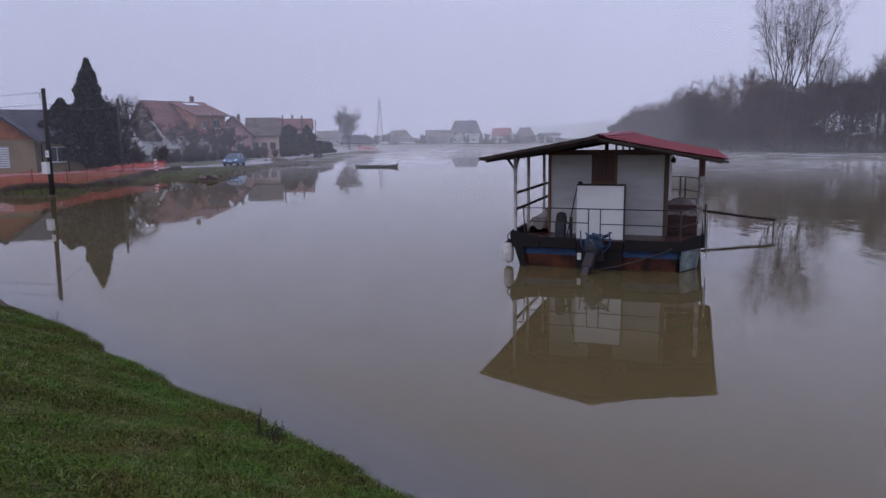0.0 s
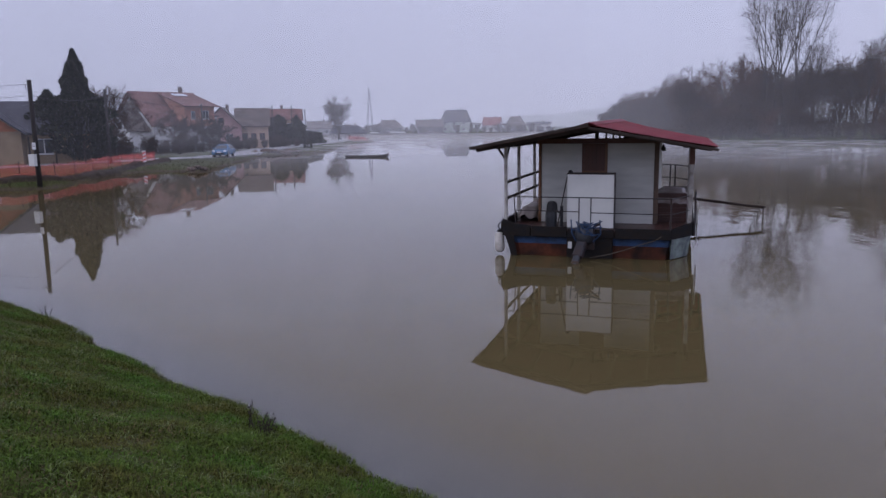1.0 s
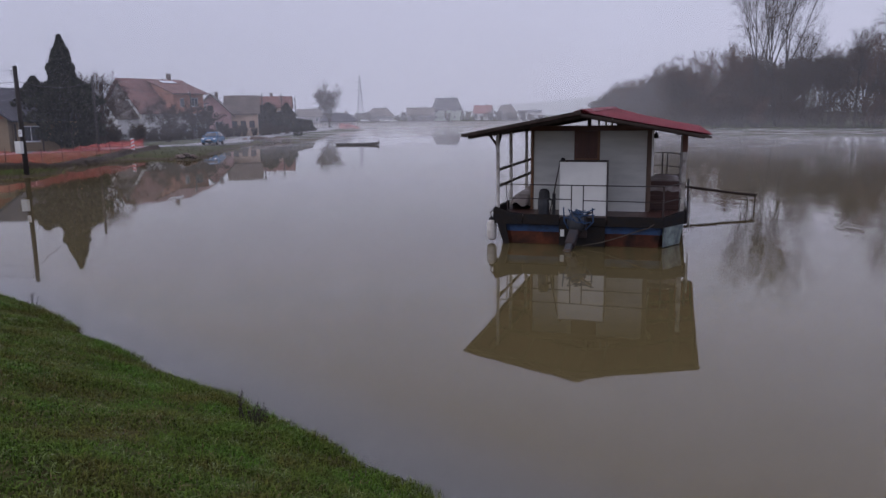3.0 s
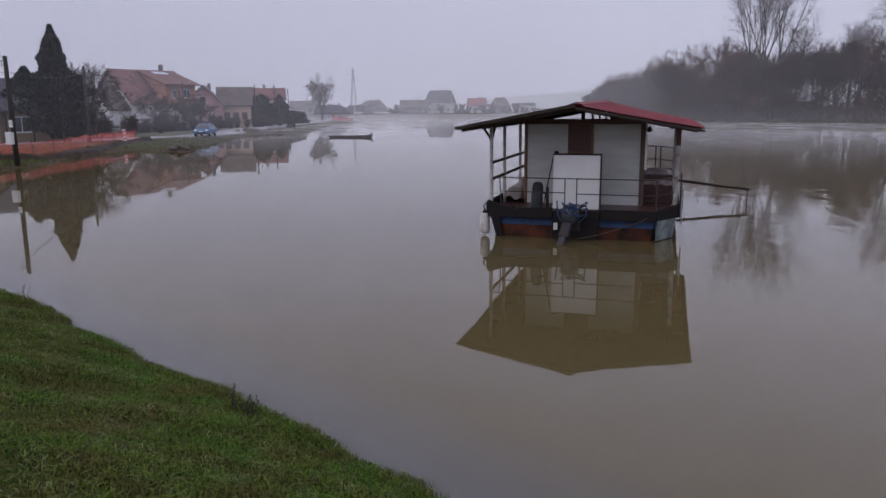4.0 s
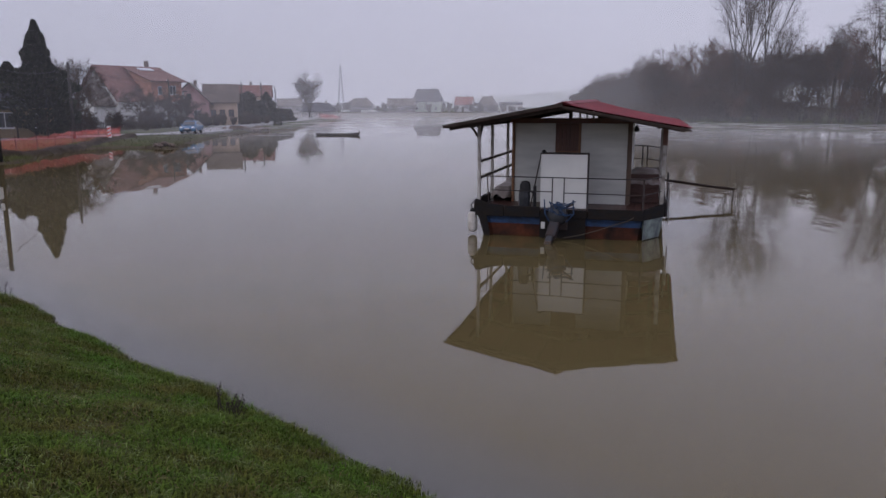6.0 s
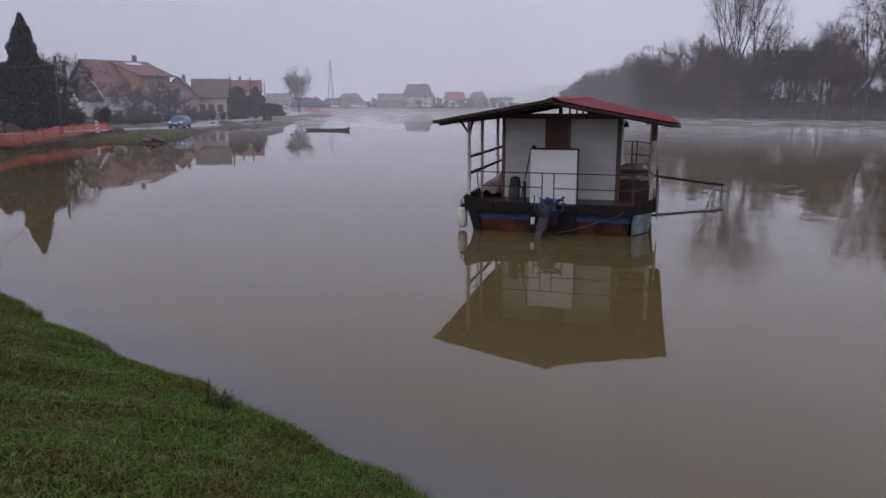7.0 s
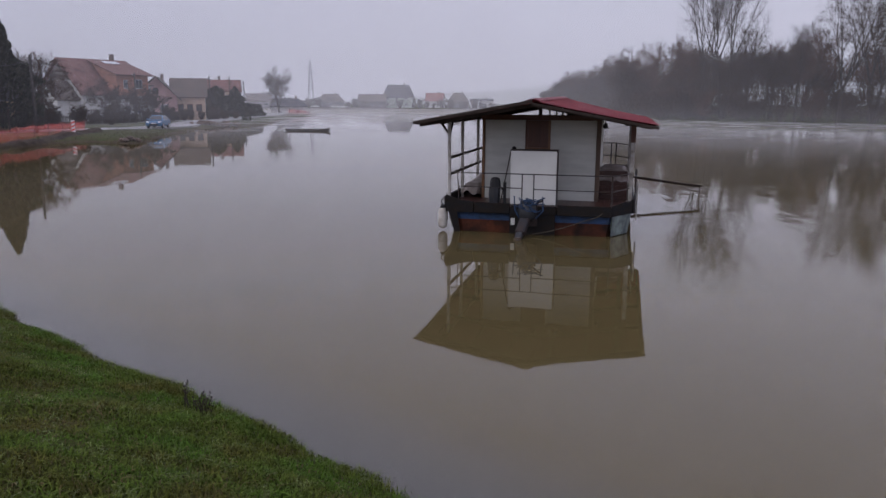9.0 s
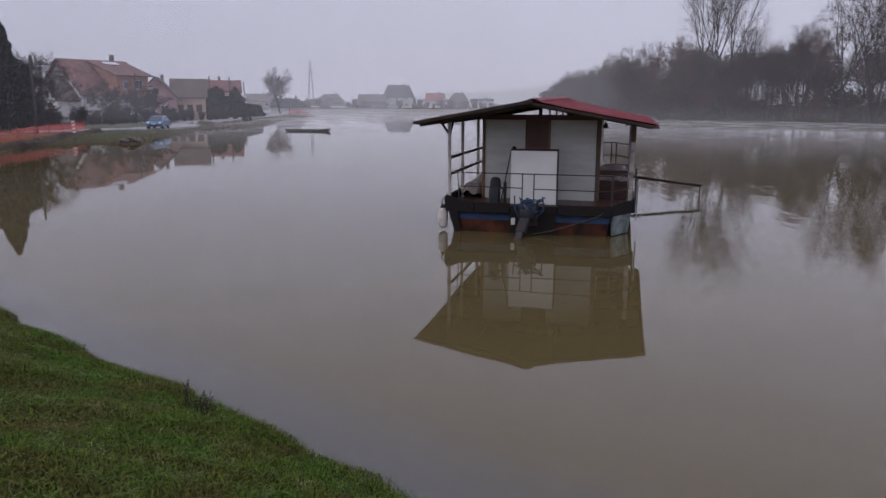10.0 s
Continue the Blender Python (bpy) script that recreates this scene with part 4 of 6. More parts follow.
# ---- village ----
def window(parent, x, y, z, w, h, axis="y", sign=-1, bars=1, frame=M_FRAMEW, m=None):
    """A framed window standing on a wall: axis is the wall's normal."""
    fr = Shape()
    t = 0.07

    def put(a0, a1, z0, z1, d0, d1):
        d0, d1 = sorted((sign * d0, sign * d1))
        if axis == "y":
            fr_box = ((x + a0, y + d0, z + z0), (x + a1, y + d1, z + z1))
        else:
            fr_box = ((x + d0, y + a0, z + z0), (x + d1, y + a1, z + z1))
        return fr_box

    for a0, a1, z0, z1 in ((-w / 2, -w / 2 + t, 0, h), (w / 2 - t, w / 2, 0, h), (-w / 2 + t, w / 2 - t, 0, t), (-w / 2 + t, w / 2 - t, h - t, h)):
        fr.box(*put(a0, a1, z0, z1, -0.08, 0.05))
    for k in range(bars):
        c = -w / 2 + w * (k + 1) / (bars + 1)
        fr.box(*put(c - 0.035, c + 0.035, t, h - t, -0.06, 0.04))
    win = part("window", fr, frame, parent, m=m)
    part("pane", Shape().box(*put(-w / 2 + 0.04, w / 2 - 0.04, 0.04, h - 0.04, -0.05, 0.015)), M_PANE, win)
    part("sill", Shape().box(*put(-w / 2 - 0.06, w / 2 + 0.06, -0.08, -0.003, -0.05, 0.12)), frame, win)
    return win


def gable_body(w, l, eave, ridge, along="x"):
    """Walls of a house, ridge along x or y, centred."""
    if along == "x":
        return Shape().prism([(-l / 2, -0.4), (l / 2, -0.4), (l / 2, eave), (0, ridge), (-l / 2, eave)], 0, -w / 2, w / 2)
    return Shape().prism([(-w / 2, -0.4), (w / 2, -0.4), (w / 2, eave), (0, ridge), (-w / 2, eave)], 1, -l / 2, l / 2)


def gable_roof(w, l, eave, ridge, along="x", over=0.45, thick=0.16, hip=0.0):
    half, run = ((l / 2, w / 2) if along == "x" else (w / 2, l / 2))
    k = (ridge - eave) / half
    out = []
    for s in (-1, 1):
        lo, hi = eave - k * over + 0.05, ridge + 0.05
        e, r, h = s * (half + over), run + over, hip
        pts2 = [(-r, e, lo), (r, e, lo), (r - h, 0, hi), (-r + h, 0, hi)]
        pts = pts2 + [(a, b, c + thick) for a, b, c in pts2]
        if along == "y":
            pts = [(b, a, c) for a, b, c in pts]
        out.append(Shape().add(pts, [(0, 1, 2, 3), (7, 6, 5, 4), (0, 4, 5, 1), (1, 5, 6, 2), (2, 6, 7, 3), (3, 7, 4, 0)]))
    if hip:
        for s in (-1, 1):
            r = s * (run + over)
            pts2 = [(r, -half - over, eave - k * over + 0.05), (r, half + over, eave - k * over + 0.05), (r - s * hip, 0, ridge + 0.05)]
            pts = pts2 + [(a, b, c + thick) for a, b, c in pts2]
            if along == "y":
                pts = [(b, a, c) for a, b, c in pts]
            out.append(Shape().add(pts, [(0, 1, 2), (5, 4, 3), (0, 3, 4, 1), (1, 4, 5, 2), (2, 5, 3, 0)]))
    return out


def chimney(parent, x, y, z0, z1, w=0.5):
    c = part("chimney", Shape().box((x - w / 2, y - w / 2, z0), (x + w / 2, y + w / 2, z1)), M_SOOTBRICK, parent, "dark sooty chimney")
    part("chimney_cap", Shape().box((x - w / 2 - 0.08, y - w / 2 - 0.08, z1), (x + w / 2 + 0.08, y + w / 2 + 0.08, z1 + 0.12)), M_CONCRETE, c)


def place(x, y, turn):
    return pose(x, y, ground_at(x, y), 0, 0, turn)


def tan_house():
    h = thing("house", place(-45.6, 76.5, 24), "tan house with dark slate roof and orange gable", "house", "village houses")
    part("wall", gable_body(13, 7.5, 3.2, 6.1), M_WALLTAN, h, "tan plaster walls")
    for r in gable_roof(13, 7.5, 3.2, 6.1):
        part("roof", r, M_SLATE, h, "dark slate roof")
    part("wing_wall", gable_body(6.2, 4.2, 3.2, 5.6, "y"), M_WALLTAN, h, "", m=pose(-2.4, -4.6, 0))
    for r in gable_roof(6.2, 5.0, 3.2, 5.6, "y"):
        part("roof", r, M_SLATE, h, "dark slate roof", m=pose(-2.4, -4.4, 0))
    part("gable_boarding", Shape().prism([(-2.9, 3.25), (2.9, 3.25), (0, 5.45)], 1, -6.78, -6.705), M_TILEORANGE, h, "orange boarded gable", m=pose(-2.4, 0, 0))
    # roller shutter made of slats on the wing
    sh = part("roller_shutter", Shape().box((-2.9, -6.74, 0.6), (-1.5, -6.69, 2.6)), M_WALLGREY, h)
    for k in range(9):
        part("shutter_slat", Shape().box((-2.88, -6.78, 0.62 + k * 0.22), (-1.52, -6.745, 0.71 + k * 0.22)), M_FRAMEW, sh)
    window(h, 2.3, -3.75, 1.0, 1.5, 1.5)
    window(h, 5.0, -3.75, 1.0, 1.3, 1.4)
    chimney(h, 2.5, 0.6, 5.2, 6.9)
    for x in (1.0, 3.3, 5.9):
        part("porch_post", Shape().box((x, -4.9, -0.3), (x + 0.14, -4.76, 2.75)), M_DARKWOOD, h)


def red_house():
    h = thing("house", place(-47.8, 119, 57), "two-storey house with red tile roof and bare brick", "house", "village houses")
    part("wall", gable_body(10.6, 9.6, 4.3, 8.9), M_WALLWHITE, h, "off-white gable walls")
    for r in gable_roof(10.6, 9.6, 4.3, 8.9, over=0.7):
        part("roof", r, M_TILERED, h, "red tile roof")
    # brick storey that stands out of the front slope, under a flatter roof
    part("brick_storey", Shape().prism([(-6.2, -0.4), (-0.2, -0.4), (-0.2, 8.75), (-6.2, 6.75)], 0, -0.6, 4.9), M_BRICK, h, "bare brick upper storey")
    part("ground_storey", Shape().box((-0.66, -6.26, -0.4), (4.96, -1.0, 3.7)), M_WALLGREY, h, "rough grey ground storey")
    part("roof", Shape().prism([(-6.9, 6.62), (0.25, 8.98), (0.25, 9.14), (-6.9, 6.78)], 0, -1.1, 5.5), M_TILERED, h, "flatter red tile roof")
    window(h, 3.2, -6.2, 4.8, 1.2, 1.3, frame=M_FRAMEDULL)
    window(h, 0.9, -6.2, 4.8, 0.7, 1.2, frame=M_FRAMEDULL)
    window(h, 3.2, -6.28, 1.0, 1.2, 1.2, frame=M_FRAMEDULL)
    window(h, 0.9, -6.28, 1.0, 1.0, 1.2, frame=M_FRAMEDULL)
    window(h, -5.3, -0.2, 5.4, 1.5, 1.2, "x", -1)
    window(h, -5.3, -2.2, 1.0, 1.2, 1.3, "x", -1)
    window(h, -5.3, 2.0, 1.0, 1.2, 1.3, "x", -1)
    # boarding in a dark brown-grey that carries the gable's shade
    part("gable_boarding", Shape().prism([(-3.1, 5.9), (3.1, 5.9), (0, 8.6)], 0, -5.40, -5.315), M_GABLEBOARD, h, "gable boarding, darkened for its shade")
    for k in range(11):
        y = -2.75 + k * 0.55
        part("board", Shape().box((-5.43, y - 0.25, 5.95), (-5.402, y + 0.25, 8.5 - abs(y) * 0.88)), M_GABLEBOARD, h)
    part("annex_wall", gable_body(3.4, 4.6, 3.3, 5.6), M_WALLWHITE, h, "small white gabled annex", m=pose(-7.0, -1.6, 0))
    for r in gable_roof(3.4, 4.6, 3.3, 5.6, over=0.4):
        part("roof", r, M_TILEBROWN, h, "dark tile roof of the annex", m=pose(-7.0, -1.6, 0))
    window(h, -8.7, -1.6, 3.5, 0.8, 0.9, "x", -1, frame=M_DARKWOOD)
    window(h, -8.7, -2.6, 1.0, 1.0, 1.2, "x", -1, frame=M_FRAMEDULL)
    bal = part("balcony", Shape().box((-6.5, 0.9, 3.1), (-5.32, 4.2, 3.25)), M_CONCRETE, h, "concrete balcony")
    for k in range(9):
        part("baluster", Shape().box((-6.48, 0.95 + k * 0.38, 3.25), (-6.43, 1.0 + k * 0.38, 4.15)), M_DARKWOOD, bal)
    part("handrail", Shape().box((-6.5, 0.9, 4.15), (-6.4, 4.2, 4.22)), M_DARKWOOD, bal)
    chimney(h, 3.6, 0.3, 8.3, 9.95, 0.5)
    part("solar_panel", Shape().box((-1.2, -0.55, 0), (1.2, 0.55, 0.08)), M_LIGHTGLASS, h, "pale solar panel", m=pose(2.0, -1.6, 8.62, 18.2, 0, 0))
    part("porch", Shape().box((4.97, -5.0, -0.4), (6.3, -0.5, 5.2)), M_WALLGREY, h)
    part("porch_roof", Shape().box((4.97, -5.4, 5.2), (6.6, -0.2, 5.36)), M_SLATE, h)


def pink_house():
    h = thing("house", place(-38.0, 128, 14), "pink gabled house with brown roof and peach annex", "house", "village houses")
    part("wall", gable_body(6.0, 9, 3.7, 6.7, "y"), M_WALLPINK, h, "dusky pink gable", m=pose(-3.0, 0, 0))
    for r in gable_roof(6.0, 9, 3.7, 6.7, "y", 0.7):
        part("roof", r, M_TILEBROWN, h, "brown tile roof", m=pose(-3.0, 0, 0))
    part("annex_wall", gable_body(5.0, 7.0, 3.8, 6.5), M_WALLPEACH, h, "peach plaster annex", m=pose(1.75, 0.6, 0))
    for r in gable_roof(5.0, 7.0, 3.8, 6.5):
        part("roof", r, M_TILEBROWN, h, "brown tile roof", m=pose(1.75, 0.6, 0))
    window(h, -3.1, -4.5, 4.2, 0.8, 0.8, bars=0, frame=M_DARKWOOD)
    window(h, -4.3, -4.5, 1.2, 1.2, 1.2)
    window(h, -1.9, -4.5, 1.2, 1.1, 1.2)
    for x in (0.5, 1.9, 3.3):
        window(h, x, -2.9, 1.4, 0.9, 1.1, frame=M_WOOD)
    chimney(h, -2.4, 2.0, 6.0, 7.3)
    part("antenna", Shape().tube((2.0, 0.5, 6.3), (2.0, 0.5, 7.9), 0.025).bar((1.7, 0.5, 7.7), (2.3, 0.5, 7.7), 0.03, 0.03), M_IRON, h)


def orange_house():
    h = thing("house", place(-38.6, 156, 10), "beige house with orange tile roof behind a hedge", "house", "village houses")
    part("wall", gable_body(8.8, 7.5, 5.0, 7.0), M_WALLPEACH, h)
    for r in gable_roof(8.8, 7.5, 5.0, 7.0):
        part("roof", r, M_TILERED, h, "orange-red tile roof")
    window(h, 2.5, -3.75, 2.9, 1.2, 1.3)
    window(h, -1.5, -3.75, 2.9, 1.2, 1.3)
    chimney(h, 0.6, 0.3, 6.6, 7.9)


def plain_house(x, y, turn, w, l, eave, ridge, wall, roof, label, windows=3, hip=0.0, two=False):
    h = thing("house", place(x, y, turn), label, "house", "village houses")
    part("wall", gable_body(w, l, eave, ridge) if not hip else Shape().box((-w / 2, -l / 2, -0.4), (w / 2, l / 2, eave)), wall, h)
    for r in gable_roof(w, l, eave, ridge, hip=hip):
        part("roof", r, roof, h)
    for k in range(windows):
        a = -w / 2 + w * (k + 0.5) / windows
        window(h, a, -l / 2, 1.0, 1.2, 1.3)
        if two:
            window(h, a, -l / 2, 3.9, 1.2, 1.3)
    chimney(h, w * 0.2, 0, ridge - 0.6, ridge + 0.9)
    return h


tan_house()
red_house()
pink_house()
orange_house()
plain_house(-34.5, 222, 8, 10, 8, 3.6, 5.6, M_WALLWHITE, M_SLATE, "low white house with dark roof by a bare tree", 2, 2.5)
plain_house(-38, 376, 4, 13, 9, 3.0, 6.4, M_WALLDARK, M_TILEBROWN, "far low house with brown hipped roof", 3, 3.5)
plain_house(-18, 378, 4, 13, 9, 3.2, 6.4, M_WALLDARK, M_TILEBROWN, "far low house with dull red roof", 3)
plain_house(-5, 384, -8, 14, 10, 5.4, 11.0, M_WALLGREEN, M_SLATE, "large far house with steep dark roof", 3, 2.0, True)
plain_house(13.5, 388, -12, 8.5, 8, 3.6, 7.2, M_WALLWHITE, M_TILEBRIGHT, "small far white house with bright red roof", 3)
plain_house(25.5, 392, 0, 10, 9, 3.2, 7.4, M_WALLDARK, M_TILEBROWN, "far house with brown hipped roof", 2, 3.0)
plain_house(38, 396, 0, 11, 7, 3.6, 4.6, M_WALLWHITE, M_SLATE, "far low shed with flat dark roof", 3)
plain_house(-64, 330, 10, 10, 8, 3.0, 6.0, M_WALLGREY, M_TILEBROWN, "far grey house with brown roof", 3)


# ---- trees ----
def bare_tree(seed, height, width, trunks=1, twig_mat=M_TWIG, limbs=6, twigs=8, low=0.3, upright=0.35, fat=0.02, droop=0.0):
    """A tapered trunk that divides into limbs, boughs and branches; the finest twigs are thin slivers."""
    rnd = random.Random(seed)
    wood, fine = Shape(), Shape()
    open_angle = math.atan2(width / 2, 0.68 * height)

    def turned(d, angle):
        side = d.orthogonal().normalized()
        side.rotate(Matrix.Rotation(rnd.uniform(0, 2 * math.pi), 3, d))
        return (d * math.cos(angle) + side * math.sin(angle)).normalized()

    def grow(p, d, length, r, level):
        if level >= 4:
            e = p + d * length
            w = d.cross(Vector((rnd.uniform(-1, 1), rnd.uniform(-1, 1), rnd.uniform(-1, 1)))).normalized() * fat
            fine.add([p - w, p + w, e], [(0, 1, 2)])
            return
        steps = (4, 4, 3, 2)[level]
        pts, rad = [p], [r]
        for i in range(steps):
            pull = Vector((0, 0, (upright, upright, 0.35 * upright, -droop)[level]))
            d = (d + Vector((rnd.uniform(-1, 1), rnd.uniform(-1, 1), rnd.uniform(-1, 1))) * (0.06 + 0.06 * level) + pull * 0.3).normalized()
            pts.append(pts[-1] + d * (length / steps))
            rad.append(r * (1 - (0.35, 0.7, 0.75, 0.7)[level] * (i + 1) / steps))
        for i in range(steps):
            (wood if level < 3 else fine).tube(pts[i], pts[i + 1], max(rad[i], fat * 0.8), max(rad[i + 1], fat * 0.7), (7, 5, 4, 3)[level], False)
        count = (limbs, 7, 7, twigs)[level]
        for k in range(count):
            first = (0.72, 0.28, 0.18, 0.1)[level]
            f = min(0.999, first + (1 - first) * (k + rnd.random()) / count)
            i = min(steps - 1, int(f * steps))
            q = pts[i].lerp(pts[i + 1], f * steps - i)
            nd = turned(d, rnd.uniform(*((0.35 * open_angle, 1.5 * open_angle), (0.8 * open_angle, 1.7 * open_angle), (0.45, 1.0), (0.4, 1.1))[level]) if k or level else 0.04)
            nl = height * rnd.uniform(0.8, 1.15) * ((0.50, 0.24, 0.12, 0.075)[level]) * (1.2 - 0.5 * f if level else 1)
            grow(q, nd, nl, rad[i] * (0.62, 0.5, 0.45, 0.4)[level], level + 1)

    for k in range(trunks):
        a = 2 * math.pi * k / trunks + rnd.random()
        off = Vector((math.cos(a), math.sin(a), 0)) * (0.25 if trunks > 1 else 0)
        grow(off, Vector((off.x * 0.6 + rnd.uniform(-0.06, 0.06), off.y * 0.6 + rnd.uniform(-0.06, 0.06), 1)).normalized(), height * low, 0.015 * height / trunks ** 0.4, 0)
    # bring the crown to its full height and breadth
    pts = np.array(fine.v)
    kz, kw = height / np.percentile(pts[:, 2], 99.5), width / 2 / np.percentile(np.hypot(pts[:, 0], pts[:, 1]), 97)
    for sh in (wood, fine):
        sh.v = [(x * kw, y * kw, z * kz - 0.3) for x, y, z in sh.v]
    return wood.v, wood.f, fine.v, fine.f, twig_mat


def quick(name, v, f, m):
    me = bpy.data.meshes.new(name)
    me.from_pydata(v, [], f)
    me.materials.append(m)
    return me


def tree_thing(name, data, m, label, category="tree", group=""):
    wv, wf, tv, tf, tm = data
    t = thing(name, m, label, category, group)
    part("trunk", quick("trunk", wv, wf, M_BARK), None, t, "grey-brown trunk and limbs")
    part("crown", quick("crown", tv, tf, tm), None, t, "bare fine twigs")
    return t


def shrub(seed, height, width, twigs=260, tm=M_TWIG, fat=1.0):
    rnd = random.Random(seed)
    wood, fine = Shape(), Shape()
    for k in range(9):
        a = rnd.uniform(0, 6.28)
        tip = Vector((math.cos(a) * width * rnd.uniform(0.1, 0.5), math.sin(a) * width * rnd.uniform(0.1, 0.5), height * rnd.uniform(0.6, 1.0)))
        base = Vector((tip.x * 0.3, tip.y * 0.3, -0.2))
        mid = base.lerp(tip, 0.5) + Vector((rnd.uniform(-0.2, 0.2), rnd.uniform(-0.2, 0.2), 0.1 * height))
        wood.tube(base, mid, 0.035 * height ** 0.5, 0.02 * height ** 0.5, 5, False)
        wood.tube(mid, tip, 0.02 * height ** 0.5, 0.008, 5, False)
        for j in range(twigs // 9):
            f = rnd.uniform(0.15, 1)
            q = base.lerp(mid, f * 2) if f < 0.5 else mid.lerp(tip, f * 2 - 1)
            d = Vector((rnd.uniform(-1, 1), rnd.uniform(-1, 1), rnd.uniform(0.0, 1.0))).normalized()
            e = q + d * height * rnd.uniform(0.12, 0.3)
            for i in range(4):
                g = q.lerp(e, rnd.uniform(0.0, 0.8))
                h = (d + Vector((rnd.uniform(-1, 1), rnd.uniform(-1, 1), rnd.uniform(-0.5, 1))) * (0.9 if i else 0)).normalized()
                w = h.cross(Vector((rnd.uniform(-1, 1), rnd.uniform(-1, 1), rnd.uniform(-1, 1)))).normalized() * 0.016 * fat
                fine.add([g - w, g + w, g + h * height * rnd.uniform(0.08, 0.26)], [(0, 1, 2)])
    return wood.v, wood.f, fine.v, fine.f, tm


def conifer(seed, profile, sprays, size, lumps=0.46):
    """profile: (height, radius) pairs. The crown is many small flat sprays round a trunk."""
    rnd = random.Random(seed)
    v, f = [], []
    hs = [p[0] for p in profile]
    top = hs[-1]
    for k in range(sprays):
        h = rnd.uniform(hs[0], top)
        r = float(np.interp(h, hs, [p[1] for p in profile]))
        a = rnd.uniform(0, 2 * math.pi)
        lump = 1 + lumps * (math.sin(3 * a + h * 1.3 + seed) * 0.5 + math.sin(7 * a - h * 2.1) * 0.3 + math.sin(h * 4.0 + 2 * a) * 0.35)
        rr = r * lump * (1 - 0.42 * rnd.random() ** 2)
        p = Vector((rr * math.cos(a), rr * math.sin(a), h))
        d = Vector((math.cos(a) * 0.7 + rnd.uniform(-0.4, 0.4), math.sin(a) * 0.7 + rnd.uniform(-0.4, 0.4), rnd.uniform(0.3, 1.1))).normalized()
        s = d.cross(Vector((rnd.uniform(-1, 1), rnd.uniform(-1, 1), 0.2))).normalized()
        k2 = 0.45 + 0.55 * min(1, r / 1.6)
        L, W = k2 * size * rnd.uniform(0.6, 1.4), k2 * size * rnd.uniform(0.2, 0.36)
        i = len(v)
        v += [tuple(p - s * W * 0.4), tuple(p + s * W * 0.4), tuple(p + d * L * 0.6 + s * W), tuple(p + d * L), tuple(p + d * L * 0.6 - s * W)]
        f.append((i, i + 1, i + 2, i + 3, i + 4))
    wood = Shape().tube((0, 0, -0.3), (0, 0, top * 0.9), 0.03 * top, 0.02, 8, False)
    return wood, v, f


def conifer_thing(name, m, label, seed, profile, sprays, size, group=""):
    wood, v, f = conifer(seed, profile, sprays, size)
    t = thing(name, m, label, "tree", group)
    part("trunk", wood, M_BARK, t)
    part("crown", quick("crown", v, f, M_CONIFER), None, t, "dense dark green sprays")
    return t


conifer_thing("cypress_tree", place(-39.5, 76.3, 0), "tall dark conifer with broad skirt and narrow top", 5,
              [(0.3, 1.2), (1.2, 2.3), (3.0, 2.75), (5.0, 2.5), (6.1, 1.9), (6.7, 1.1), (7.8, 0.92), (9.0, 0.72), (10.0, 0.42), (10.8, 0.16), (11.3, 0.02)], 15000, 0.44)
conifer_thing("cypress_tree", place(-42.9, 77.0, 0), "smaller dark conifer leaning into a taller one", 8, [(0.4, 1.2), (2.5, 2.0), (4.8, 1.6), (6.0, 0.8), (6.9, 0.35), (7.4, 0.05)], 6500, 0.46)
conifer_thing("thuja", place(-32.7, 146, 0), "dark conical thuja by the road", 9, [(0.2, 1.3), (2.0, 1.6), (4.0, 0.9), (5.6, 0.05)], 2600, 0.5)
for i, (x, y, h, r) in enumerate(((-36.6, 140, 5.2, 1.3), (-35.0, 141, 5.6, 1.4), (-38.2, 139, 4.6, 1.3), (-33.6, 142, 3.8, 1.4), (-31.2, 148, 2.6, 1.4), (-30.6, 152, 2.4, 1.4))):
    conifer_thing("thuja", place(x, y, 0), "dark clipped evergreen in a garden row", 20 + i, [(0.2, r), (h * 0.5, r), (h * 0.85, r * 0.7), (h, 0.1)], 2400, 0.5, "garden evergreens")

tree_thing("bare_tree", bare_tree(44, 14.4, 9.4, 1, limbs=8, twigs=10, low=0.20, upright=0.5, fat=0.022), place(-35.6, 212, 40), "lone round-headed bare tree by the road")
for seed, h, w, x, y, label in ((33, 8.6, 7.5, -39.3, 84, "leafless fruit tree beside a pole"), (34, 5.4, 6.0, -42.8, 90.5, "dense leafless garden tree behind the fence"),
                                (35, 4.6, 5.0, -45.4, 94, "leafless garden tree before the red house"), (37, 6.2, 6.0, -41.2, 106, "leafless garden tree before the red house"),
                                (38, 5.8, 5.5, -38.0, 108, "leafless garden tree before the red house"), (39, 4.8, 5.0, -36.8, 112, "leafless garden tree before the pink house")):
    tree_thing("bare_tree", bare_tree(seed, h, w, 1, M_TWIG, 7, 9, 0.2, 0.10, 0.017, 0.2), place(x, y, seed * 37), label, group="garden trees")

# garden hedges of bare shrubs in front of the houses
hedge_kinds = [shrub(50 + k, 2.4, 3.0, 520, M_TWIG, 1.7) for k in range(3)]
hedge_base = [tree_thing("shrub", hedge_kinds[k], place(-42.5 + 2.2 * k, 93 + 3 * k, 0), "dense dark leafless garden shrub", "shrub", "garden hedge") for k in range(3)]
rnd = random.Random(11)
for k in range(34):
    f = k / 33
    x, y = -44 + 16 * f + rnd.uniform(-0.8, 0.8), 88 + 44 * f + rnd.uniform(-1.5, 1.5)
    copy_thing(hedge_base[k % 3], place(x - 2.5, y + 2, rnd.uniform(0, 360)) @ Matrix.Scale(rnd.uniform(0.5, 0.9), 4))
